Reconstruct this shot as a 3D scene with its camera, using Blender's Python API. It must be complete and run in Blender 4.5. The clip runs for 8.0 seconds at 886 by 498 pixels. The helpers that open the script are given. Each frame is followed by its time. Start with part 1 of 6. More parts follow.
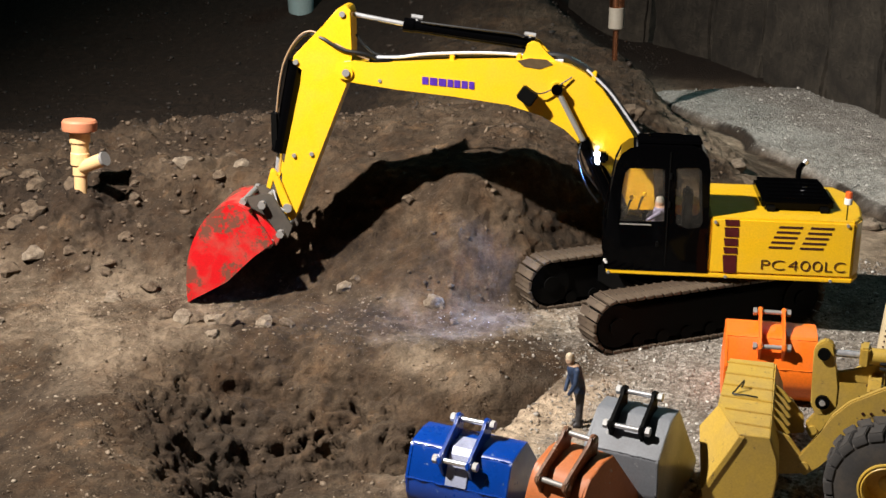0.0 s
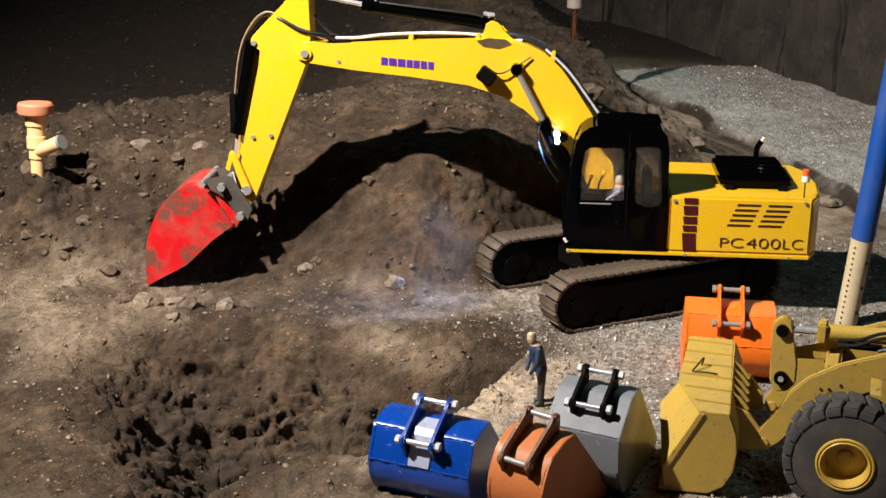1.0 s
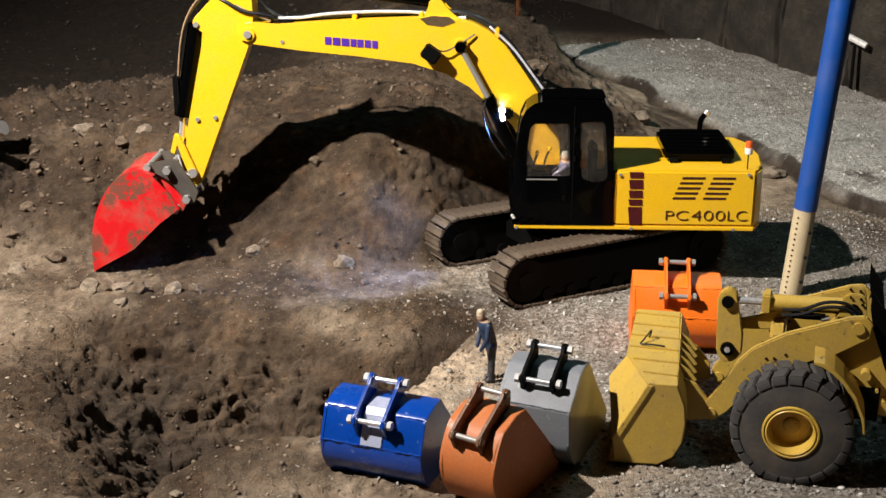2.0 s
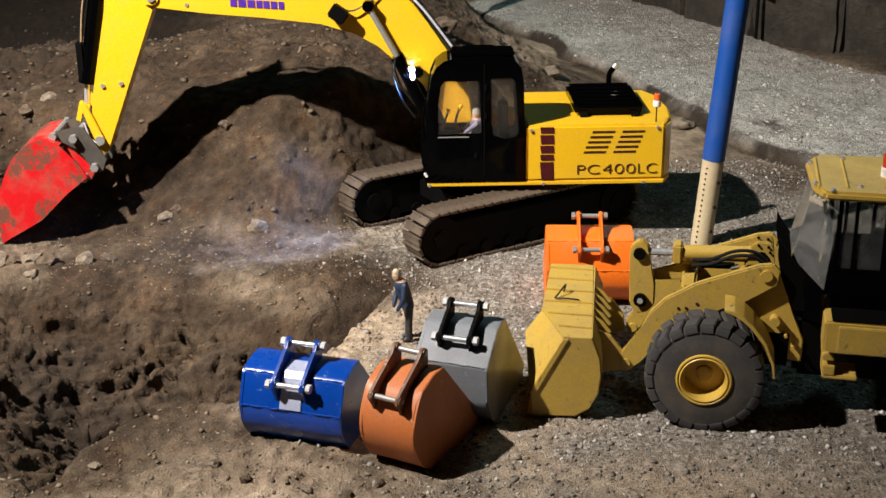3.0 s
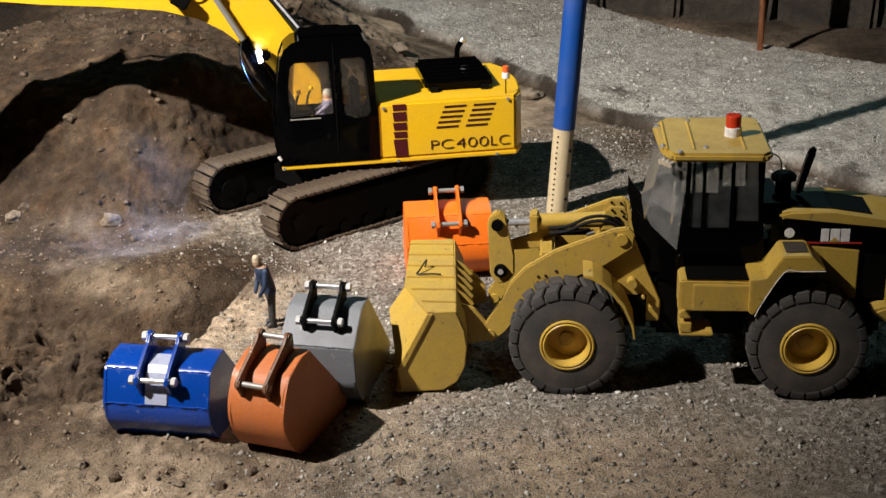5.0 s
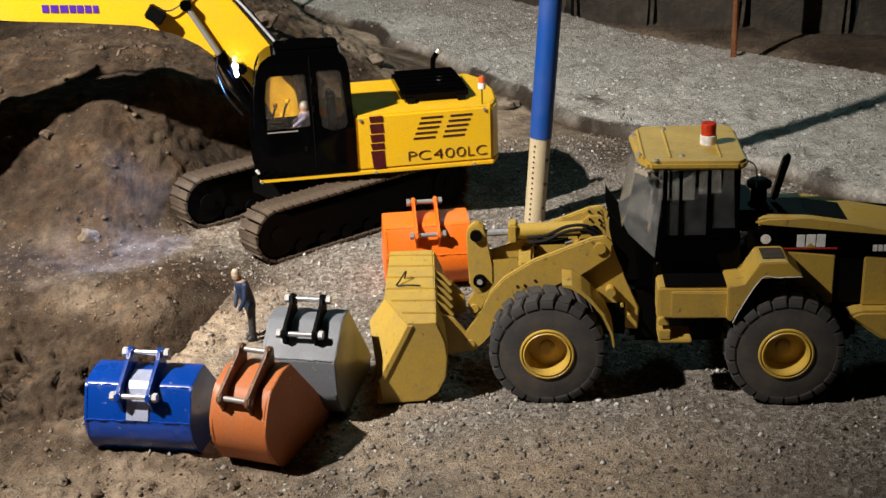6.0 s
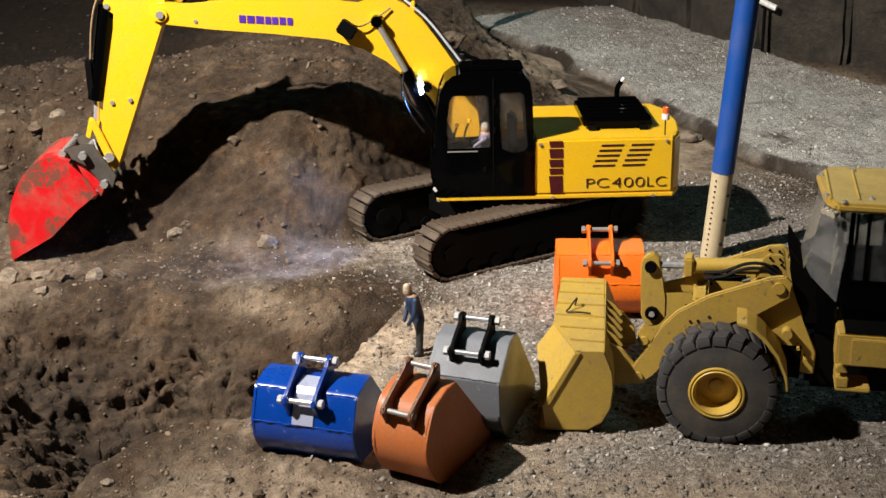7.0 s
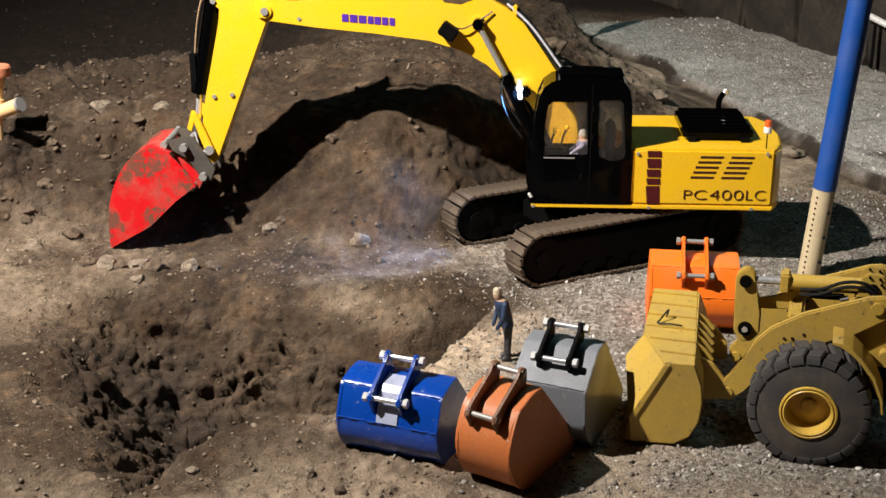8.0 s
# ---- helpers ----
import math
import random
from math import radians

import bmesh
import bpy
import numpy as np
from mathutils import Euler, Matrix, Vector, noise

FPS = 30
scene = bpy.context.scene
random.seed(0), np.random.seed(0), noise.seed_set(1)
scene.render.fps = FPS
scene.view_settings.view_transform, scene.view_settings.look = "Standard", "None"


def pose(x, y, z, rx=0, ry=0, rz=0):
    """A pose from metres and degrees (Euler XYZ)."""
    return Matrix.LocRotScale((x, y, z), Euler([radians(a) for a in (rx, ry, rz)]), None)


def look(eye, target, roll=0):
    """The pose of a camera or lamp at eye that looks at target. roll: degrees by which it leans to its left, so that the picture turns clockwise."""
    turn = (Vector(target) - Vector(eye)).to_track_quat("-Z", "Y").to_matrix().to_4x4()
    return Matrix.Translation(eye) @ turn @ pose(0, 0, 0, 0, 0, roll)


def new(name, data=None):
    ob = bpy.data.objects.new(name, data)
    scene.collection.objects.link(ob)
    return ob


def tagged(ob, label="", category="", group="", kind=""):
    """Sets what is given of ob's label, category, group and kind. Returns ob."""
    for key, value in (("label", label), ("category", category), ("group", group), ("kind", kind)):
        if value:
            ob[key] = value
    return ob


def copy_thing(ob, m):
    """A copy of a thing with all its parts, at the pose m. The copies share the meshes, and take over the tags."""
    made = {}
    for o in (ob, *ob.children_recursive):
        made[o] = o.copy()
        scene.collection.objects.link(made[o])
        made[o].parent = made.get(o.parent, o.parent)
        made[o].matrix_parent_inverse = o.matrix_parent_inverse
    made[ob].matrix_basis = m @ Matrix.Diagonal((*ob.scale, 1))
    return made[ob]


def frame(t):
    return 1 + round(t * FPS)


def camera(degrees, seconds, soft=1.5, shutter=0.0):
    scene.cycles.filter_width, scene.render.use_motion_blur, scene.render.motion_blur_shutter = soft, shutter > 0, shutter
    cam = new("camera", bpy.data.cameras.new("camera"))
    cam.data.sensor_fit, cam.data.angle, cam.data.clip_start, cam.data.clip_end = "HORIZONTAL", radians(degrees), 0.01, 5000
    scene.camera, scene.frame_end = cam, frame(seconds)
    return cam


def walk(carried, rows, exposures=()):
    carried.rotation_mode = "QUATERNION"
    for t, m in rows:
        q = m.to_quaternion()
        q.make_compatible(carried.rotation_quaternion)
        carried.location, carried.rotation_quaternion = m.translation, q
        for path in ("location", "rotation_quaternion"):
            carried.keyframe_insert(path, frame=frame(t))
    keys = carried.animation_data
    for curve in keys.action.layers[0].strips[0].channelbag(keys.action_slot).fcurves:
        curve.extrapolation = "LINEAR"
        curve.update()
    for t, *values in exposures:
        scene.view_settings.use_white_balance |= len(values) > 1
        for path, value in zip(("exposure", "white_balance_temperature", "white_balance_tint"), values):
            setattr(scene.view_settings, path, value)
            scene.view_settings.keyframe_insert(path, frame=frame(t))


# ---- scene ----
cam = camera(37.0, 8.0)

PATH = [
    (0, (0.2146, -0.0663, 0.6665), (-0.0005, 1.8315, 0.0733), 0.44),
    (0.5, (0.2148, -0.066, 0.6655), (0.0291, 1.8304, 0.0579), 0.68),
    (1, (0.2149, -0.0664, 0.6669), (0.0594, 1.8284, 0.0459), 0.45),
    (1.2, (0.2156, -0.069, 0.6684), (0.0762, 1.826, 0.0441), 0.32),
    (2.3, (0.2184, -0.0686, 0.6699), (0.16, 1.8143, -0.0019), -0.21),
    (2.5, (0.2193, -0.0684, 0.669), (0.1775, 1.81, -0.0166), -0.3),
    (3, (0.2215, -0.0694, 0.6723), (0.2662, 1.7982, -0.0417), -0.63),
    (3.5, (0.2222, -0.0703, 0.6735), (0.3648, 1.791, -0.0442), -1.2),
    (4, (0.2229, -0.0712, 0.6738), (0.395, 1.7852, -0.0503), -1.47),
    (4.5, (0.2228, -0.0704, 0.6746), (0.419, 1.774, -0.0736), -1.66),
    (4.7, (0.2222, -0.0699, 0.6735), (0.4407, 1.7713, -0.0761), -1.65),
    (5.8, (0.2217, -0.0728, 0.6733), (0.5256, 1.7597, -0.0681), -2.11),
    (6, (0.2203, -0.0736, 0.6774), (0.5074, 1.7632, -0.0598), -2.21),
    (6.5, (0.2172, -0.0718, 0.6751), (0.373, 1.7921, -0.0333), -1.49),
    (7, (0.2152, -0.0691, 0.6721), (0.2526, 1.8065, -0.0212), -1.05),
    (7.5, (0.2155, -0.0666, 0.6698), (0.1655, 1.8106, -0.0184), -0.43),
    (8, (0.217, -0.0655, 0.6665), (0.1134, 1.8116, -0.0159), -0.07),
]
walk(cam, [(t, look(eye, target, roll)) for t, eye, target, roll in PATH])


# ---- light ----
world = bpy.data.worlds.new("world")
scene.world = world
world.use_nodes = True
world.node_tree.nodes["Background"].inputs[0].default_value = (0.55, 0.62, 0.75, 1)
world.node_tree.nodes["Background"].inputs[1].default_value = 0.004


def spot(name, eye, target, watts, color, degrees, blend, radius):
    data = bpy.data.lights.new(name, "SPOT")
    data.energy, data.color, data.spot_size, data.spot_blend, data.shadow_soft_size = watts, color, radians(degrees), blend, radius
    ob = new(name, data)
    ob.matrix_world = look(eye, target)
    return ob


LAMP = (-0.95, 0.80, 1.72)
spot("hall_floodlight", LAMP, (0.03, 2.18, 0.0), 580, (1.0, 0.94, 0.87), 83, 1.0, 0.025)


def ceiling_glow(eye, target, watts, color, size):
    data = bpy.data.lights.new("hall_ceiling_lamp", "AREA")
    data.energy, data.color, data.size = watts, color, size
    ob = new("hall_ceiling_lamp", data)
    ob.matrix_world = look(eye, target)


ceiling_glow((1.9, 5.2, 3.4), (0.9, 2.3, 0.0), 24, (0.50, 0.95, 1.0), 0.5)
spot("boom_work_light", (0.222, 1.752, 0.243), (0.025, 1.755, 0.035), 13.5, (0.16, 0.38, 1.0), 56, 1.0, 0.004)

# ---- materials ----


def material(name):
    m = bpy.data.materials.new(name)
    m.use_nodes = True
    return m, m.node_tree.nodes, m.node_tree.links, m.node_tree.nodes["Principled BSDF"]


def texture(nodes, links, scale, detail=4.0, rough=0.55):
    co = nodes.new("ShaderNodeTexCoord")
    n = nodes.new("ShaderNodeTexNoise")
    n.inputs["Scale"].default_value, n.inputs["Detail"].default_value, n.inputs["Roughness"].default_value = scale, detail, rough
    links.new(co.outputs["Object"], n.inputs["Vector"])
    return n


def ramp(nodes, links, source, stops):
    r = nodes.new("ShaderNodeValToRGB")
    while len(r.color_ramp.elements) < len(stops):
        r.color_ramp.elements.new(0.5)
    for e, (p, c) in zip(r.color_ramp.elements, stops):
        e.position, e.color = p, (*c, 1) if len(c) == 3 else c
    links.new(source, r.inputs[0])
    return r


def mixed(nodes, links, fac, a, b, kind="MIX"):
    n = nodes.new("ShaderNodeMix")
    n.data_type, n.blend_type = "RGBA", kind
    for value, socket in ((fac, n.inputs[0]), (a, n.inputs[6]), (b, n.inputs[7])):
        if isinstance(value, (int, float)):
            socket.default_value = value
        elif isinstance(value, tuple):
            socket.default_value = (*value, 1)
        else:
            links.new(value, socket)
    return n.outputs[2]


def bumped(nodes, links, shader, height, strength, distance):
    b = nodes.new("ShaderNodeBump")
    b.inputs["Strength"].default_value, b.inputs["Distance"].default_value = strength, distance
    links.new(height, b.inputs["Height"])
    links.new(b.outputs[0], shader.inputs["Normal"])


DUST = (0.20, 0.15, 0.10)


def paint(name, color, rough=0.35, dust=0.25, wear=0.0, metal=0.0, worn=(0.05, 0.04, 0.035), coat=0.0, bump=0.12, patch=75, haze=0.25, spec=0.5, dent=0.0):
    """Sprayed model paint with dust in patches and chips along a fine grain."""
    m, nodes, links, p = material(name)
    big, fine = texture(nodes, links, 28, 5, 0.6), texture(nodes, links, 420, 3)
    mask = ramp(nodes, links, big.outputs[0], [(0.42, (0, 0, 0)), (0.75, (dust, dust, dust))])
    shade = mixed(nodes, links, mask.outputs[0], color, DUST)
    tone = ramp(nodes, links, fine.outputs[0], [(0.3, (0.88, 0.88, 0.88)), (0.7, (1.05, 1.05, 1.05))])
    shade = mixed(nodes, links, 1.0, shade, tone.outputs[0], "MULTIPLY")
    if wear:
        chips = texture(nodes, links, patch, 8, 0.75)
        c = ramp(nodes, links, chips.outputs[0], [(0.63 - 0.2 * wear, (0, 0, 0)), (0.68 - 0.2 * wear, (1, 1, 1))])
        shade = mixed(nodes, links, c.outputs[0], shade, worn)
    links.new(shade, p.inputs["Base Color"])
    r = ramp(nodes, links, big.outputs[0], [(0.35, (rough,) * 3), (0.75, (min(1, rough + haze),) * 3)])
    links.new(r.outputs[0], p.inputs["Roughness"])
    p.inputs["Metallic"].default_value = metal
    p.inputs["Specular IOR Level"].default_value = spec
    p.inputs["Coat Weight"].default_value = coat
    p.inputs["Coat Roughness"].default_value = 0.12
    bumped(nodes, links, p, fine.outputs[0], bump, 0.0006)
    if dent:
        # hand-beaten sheet: shallow dents under the lacquer
        waves = texture(nodes, links, 24, 1.5, 0.5)
        b = nodes.new("ShaderNodeBump")
        b.inputs["Strength"].default_value, b.inputs["Distance"].default_value = 1.0, dent
        links.new(waves.outputs[0], b.inputs["Height"])
        links.new(b.outputs[0], p.inputs["Normal"])
        links.new(b.outputs[0], p.inputs["Coat Normal"])
    return m


def plain(name, color, rough=0.5, metal=0.0, emit=0.0):
    m, nodes, links, p = material(name)
    n = texture(nodes, links, 160, 4)
    tone = ramp(nodes, links, n.outputs[0], [(0.3, tuple(c * 0.75 for c in color)), (0.7, tuple(min(1, c * 1.15) for c in color))])
    links.new(tone.outputs[0], p.inputs["Base Color"])
    p.inputs["Roughness"].default_value, p.inputs["Metallic"].default_value = rough, metal
    if emit:
        p.inputs["Emission Color"].default_value = (*color, 1)
        p.inputs["Emission Strength"].default_value = emit
    return m


def clear(name, tint, rough=0.03, film=0.1):
    """Thin window sheet. film: how much of it is dust and scratches."""
    m, nodes, links, p = material(name)
    p.inputs["Base Color"].default_value = (*tint, 1)
    p.inputs["Roughness"].default_value, p.inputs["IOR"].default_value = rough, 1.12
    smear = texture(nodes, links, 38, 6, 0.7)
    veil = ramp(nodes, links, smear.outputs[0], [(0.35, (1 - 0.5 * film,) * 3), (0.7, (1 - 1.6 * film,) * 3)])
    links.new(veil.outputs[0], p.inputs["Transmission Weight"])
    return m


YELLOW = paint("excavator_yellow", (0.80, 0.47, 0.012), 0.28, 0.10, coat=0.4, bump=0.04)
SAND = paint("loader_yellow", (0.49, 0.320, 0.056), 0.40, 0.30, 0.12, worn=(0.16, 0.11, 0.05))
RED = paint("bucket_red", (0.55, 0.007, 0.011), 0.32, 0.50, 0.66, worn=(0.150, 0.055, 0.036), patch=22)
BLUE = paint("bucket_blue", (0.0008, 0.042, 0.29), 0.26, 0.0, 0.04, worn=(0.16, 0.22, 0.38), coat=0.5, bump=0.05, haze=0.1, patch=120, dent=0.0012)
BROWN = paint("bucket_rust_orange", (0.50, 0.145, 0.04), 0.42, 0.22, 0.06, worn=(0.45, 0.3, 0.2))
GREY = paint("bucket_grey", (0.160, 0.170, 0.190), 0.46, 0.10, 0.05, worn=(0.30, 0.30, 0.30), coat=0.25, bump=0.06, dent=0.0014)
RUSTY = paint("worn_brown", (0.16, 0.065, 0.03), 0.4, 0.3, 0.25, worn=(0.5, 0.38, 0.26), patch=160)
PALE_SHEET = paint("pale_sheet", (0.42, 0.45, 0.60), 0.3, 0.1, 0.2, worn=(0.10, 0.13, 0.30), metal=0.3)
ORANGE = paint("bucket_orange", (0.86, 0.17, 0.012), 0.33, 0.12)
BLACK = paint("gloss_black", (0.001, 0.001, 0.0012), 0.05, 0.0, bump=0.01, haze=0.02, spec=0.07)
FLAT_BLACK = paint("flat_black", (0.002, 0.002, 0.002), 0.55, 0.005, bump=0.06, haze=0.08, spec=0.08)
STEEL = paint("bare_steel", (0.34, 0.33, 0.32), 0.38, 0.25, metal=0.45)
ZINC = plain("bright_zinc", (0.58, 0.57, 0.56), 0.4, 0.15)
CHROME = plain("chrome", (0.80, 0.80, 0.82), 0.24, 0.72)
TRACK = paint("track_steel", (0.074, 0.052, 0.036), 0.55, 0.45, 0.35, worn=(0.035, 0.024, 0.017), metal=0.15, patch=110)
RUBBER = paint("tyre_rubber", (0.046, 0.043, 0.042), 0.8, 0.42)
HOSE = plain("black_hose", (0.012, 0.012, 0.013), 0.35)
PALE_HOSE = plain("grey_hose", (0.55, 0.55, 0.58), 0.35)
MAROON = plain("maroon_vinyl", (0.06, 0.008, 0.010), 0.35)
LETTER = plain("dark_lettering", (0.045, 0.012, 0.008), 0.5)
VIOLET = plain("violet_lettering", (0.07, 0.02, 0.30), 0.45)
WHITE = plain("white_plastic", (0.75, 0.73, 0.70), 0.45)
RED_LENS = plain("red_lens", (0.55, 0.035, 0.01), 0.2)
AMBER = plain("amber_lens", (0.60, 0.10, 0.02), 0.2, emit=0.25)
LED = plain("led_lens", (0.75, 0.85, 1.0), 0.3, emit=40)
GLASS = clear("cab_glass", (0.64, 0.60, 0.54), 0.02, 0.015)
FOIL = clear("scratched_film", (0.56, 0.56, 0.55), 0.10, 0.09)
SMOKED = clear("smoked_glass", (0.64, 0.66, 0.66), 0.05, 0.03)
POLE_BLUE = paint("pole_blue", (0.0035, 0.058, 0.28), 0.42, 0.1)
POLE_TAN = paint("pole_tan", (0.52, 0.42, 0.26), 0.55, 0.3)
PIPE_TAN = paint("pipe_tan", (0.72, 0.47, 0.22), 0.45, 0.2)
TERRACOTTA = paint("cap_terracotta", (0.55, 0.20, 0.10), 0.5, 0.25)
COPPER = plain("copper", (0.75, 0.32, 0.17), 0.25, 1.0)
HALL = paint("hall_plaster", (0.05, 0.055, 0.055), 0.85, 0.1)


def soil(name, gravelly):
    """Dug earth and crushed gravel, mixed by the painted layer on the ground."""
    m, nodes, links, p = material(name)
    a, b, c = texture(nodes, links, 9, 7, 0.68), texture(nodes, links, 55, 7, 0.7), texture(nodes, links, 360, 4, 0.65)
    earth = ramp(nodes, links, a.outputs[0], [(0.32, (0.023, 0.0140, 0.0078)), (0.5, (0.056, 0.0362, 0.0214)), (0.68, (0.108, 0.074, 0.047))])
    lumps = ramp(nodes, links, b.outputs[0], [(0.3, (0.50, 0.48, 0.45)), (0.7, (1.42, 1.42, 1.42))])
    d = texture(nodes, links, 21, 5, 0.6)
    hue = ramp(nodes, links, d.outputs[0], [(0.34, (1.22, 1.10, 0.98)), (0.48, (1.15, 1.15, 1.15)), (0.60, (1.05, 1.1, 1.15)), (0.72, (2.2, 2.05, 1.85))])
    earth = mixed(nodes, links, 1.0, earth.outputs[0], hue.outputs[0], "MULTIPLY")
    earth = mixed(nodes, links, 1.0, earth, lumps.outputs[0], "MULTIPLY")
    vor = nodes.new("ShaderNodeTexVoronoi")
    vor.inputs["Scale"].default_value = 210
    co = nodes.new("ShaderNodeTexCoord")
    links.new(co.outputs["Object"], vor.inputs["Vector"])
    bw = nodes.new("ShaderNodeRGBToBW")
    links.new(vor.outputs["Color"], bw.inputs[0])
    chip = ramp(nodes, links, bw.outputs[0], [(0.15, (0.18, 0.155, 0.13)), (0.55, (0.32, 0.285, 0.245)), (0.9, (0.52, 0.48, 0.43))])
    patch = ramp(nodes, links, b.outputs[0], [(0.35, (0.7, 0.68, 0.65)), (0.7, (1.15, 1.15, 1.15))])
    stone = mixed(nodes, links, 1.0, chip.outputs[0], patch.outputs[0], "MULTIPLY")
    layer = nodes.new("ShaderNodeVertexColor")
    layer.layer_name = "mix"
    split = nodes.new("ShaderNodeSeparateColor")
    links.new(layer.outputs[0], split.inputs[0])
    shade = mixed(nodes, links, split.outputs[0] if gravelly is None else gravelly, earth, stone)
    if gravelly is None:
        dusty = mixed(nodes, links, 1.0, (0.47, 0.365, 0.262), lumps.outputs[0], "MULTIPLY")
        shade = mixed(nodes, links, split.outputs[1], shade, dusty)
        worn = ramp(nodes, links, d.outputs[0], [(0.30, (0.26, 0.25, 0.22)), (0.5, (0.54, 0.525, 0.48)), (0.7, (0.74, 0.72, 0.67))])
        pale = mixed(nodes, links, 0.62, stone, worn.outputs[0])
        shade = mixed(nodes, links, layer.outputs[1], shade, pale)
        # near-black soil for shade put into the colour and for wet stains
        shade_stain = mixed(nodes, links, 1.0, (0.027, 0.0175, 0.0115), lumps.outputs[0], "MULTIPLY")
        shade = mixed(nodes, links, split.outputs[2], shade, shade_stain)
    grain = ramp(nodes, links, c.outputs[0], [(0.3, (0.74, 0.74, 0.74)), (0.7, (1.22, 1.22, 1.22))])
    shade = mixed(nodes, links, 1.0, shade, grain.outputs[0], "MULTIPLY")
    links.new(shade, p.inputs["Base Color"])
    p.inputs["Roughness"].default_value = 0.9
    p.inputs["Specular IOR Level"].default_value = 0.25
    total = nodes.new("ShaderNodeMath")
    links.new(b.outputs[0], total.inputs[0])
    links.new(c.outputs[0], total.inputs[1])
    bumped(nodes, links, p, total.outputs[0], 0.9, 0.0055)
    return m


SOIL = soil("soil_and_gravel", None)
CLOD = soil("soil_clods", 0.0)


def pebble_material(name, stops):
    m, nodes, links, p = material(name)
    g = nodes.new("ShaderNodeNewGeometry")
    r = ramp(nodes, links, g.outputs["Random Per Island"], stops)
    n = texture(nodes, links, 300)
    t = ramp(nodes, links, n.outputs[0], [(0.3, (0.75,) * 3), (0.7, (1.2,) * 3)])
    links.new(mixed(nodes, links, 1.0, r.outputs[0], t.outputs[0], "MULTIPLY"), p.inputs["Base Color"])
    p.inputs["Roughness"].default_value = 0.7
    return m


PEBBLE = pebble_material("pebbles", [(0.0, (0.10, 0.085, 0.07)), (0.5, (0.21, 0.185, 0.155)), (0.86, (0.32, 0.29, 0.255)), (1.0, (0.62, 0.60, 0.56))])
CHIP = pebble_material("road_chips", [(0.0, (0.10, 0.095, 0.085)), (0.35, (0.30, 0.285, 0.255)), (0.8, (0.44, 0.42, 0.38)), (1.0, (0.62, 0.60, 0.56))])
CRUMB = pebble_material("earth_crumbs", [(0.0, (0.042, 0.026, 0.015)), (0.6, (0.085, 0.055, 0.033)), (0.95, (0.13, 0.09, 0.058)), (1.0, (0.17, 0.125, 0.085))])
# earth crumbs in a darker colour that stands for shade behind the mound
SHADED_BITS = pebble_material("shaded_earth_bits", [(0.0, (0.012, 0.008, 0.006)), (1.0, (0.05, 0.036, 0.025))])
DRY = pebble_material("dry_crumbs", [(0.0, (0.11, 0.077, 0.05)), (0.6, (0.19, 0.14, 0.094)), (0.92, (0.22, 0.165, 0.115)), (1.0, (0.30, 0.25, 0.19))])


def rock_material(name, lo, hi, grain=1.0):
    """Weathered stone, patterned at the size of one stone."""
    m, nodes, links, p = material(name)
    a, b = texture(nodes, links, 1.6 * grain, 6, 0.6), texture(nodes, links, 9 * grain, 6, 0.7)
    tone = ramp(nodes, links, a.outputs[0], [(0.35, lo), (0.65, hi)])
    spots = ramp(nodes, links, b.outputs[0], [(0.35, (0.65,) * 3), (0.7, (1.25,) * 3)])
    links.new(mixed(nodes, links, 1.0, tone.outputs[0], spots.outputs[0], "MULTIPLY"), p.inputs["Base Color"])
    p.inputs["Roughness"].default_value = 0.85
    bumped(nodes, links, p, b.outputs[0], 0.6, 0.15 / grain)
    return m


PALE_ROCK = rock_material("pale_stone", (0.22, 0.165, 0.115), (0.40, 0.32, 0.235))
SLAB_ROCK = rock_material("slab_rock", (0.024, 0.019, 0.0135), (0.062, 0.050, 0.036), 7.0)
EARTH_ROCK = rock_material("earth_clod", (0.10, 0.066, 0.040), (0.23, 0.165, 0.108))

# ---- building blocks ----


def part(name, bm, mat, parent=None, label="", world_place=False, smooth=35):
    """Links a bmesh as one mesh object under a thing or part. world_place: its coordinates are the world's."""
    me = bpy.data.meshes.new(name)
    if world_place and parent is not None:
        bm.transform(full(parent).inverted())
    bmesh.ops.recalc_face_normals(bm, faces=bm.faces)
    bm.to_mesh(me)
    bm.free()
    for one in mat if isinstance(mat, (list, tuple)) else [mat]:
        me.materials.append(one)
    me.polygons.foreach_set("use_smooth", [True] * len(me.polygons))
    me.set_sharp_from_angle(angle=radians(smooth))
    ob = new(name, me)
    ob.parent = parent
    if label:
        tagged(ob, label)
    flat = ob.modifiers.new("face_normals", "WEIGHTED_NORMAL")
    flat.keep_sharp = True
    return ob


def full(ob):
    m = ob.matrix_basis.copy()
    while ob.parent:
        ob = ob.parent
        m = ob.matrix_basis @ m
    return m


def thing(name, m, label, category, group="", kind=""):
    ob = new(name)
    ob.empty_display_size = 0.02
    ob.matrix_basis = m
    return tagged(ob, label, category, group, kind)


def box(bm, lo, hi, bevel=0.0, m=None):
    cs = [(x, y, z) for x in (lo[0], hi[0]) for y in (lo[1], hi[1]) for z in (lo[2], hi[2])]
    vs = [bm.verts.new(c) for c in cs]
    fs = [bm.faces.new([vs[i] for i in f]) for f in ((0, 1, 3, 2), (4, 6, 7, 5), (0, 4, 5, 1), (2, 3, 7, 6), (0, 2, 6, 4), (1, 5, 7, 3))]
    return finish(bm, vs, fs, bevel, m)


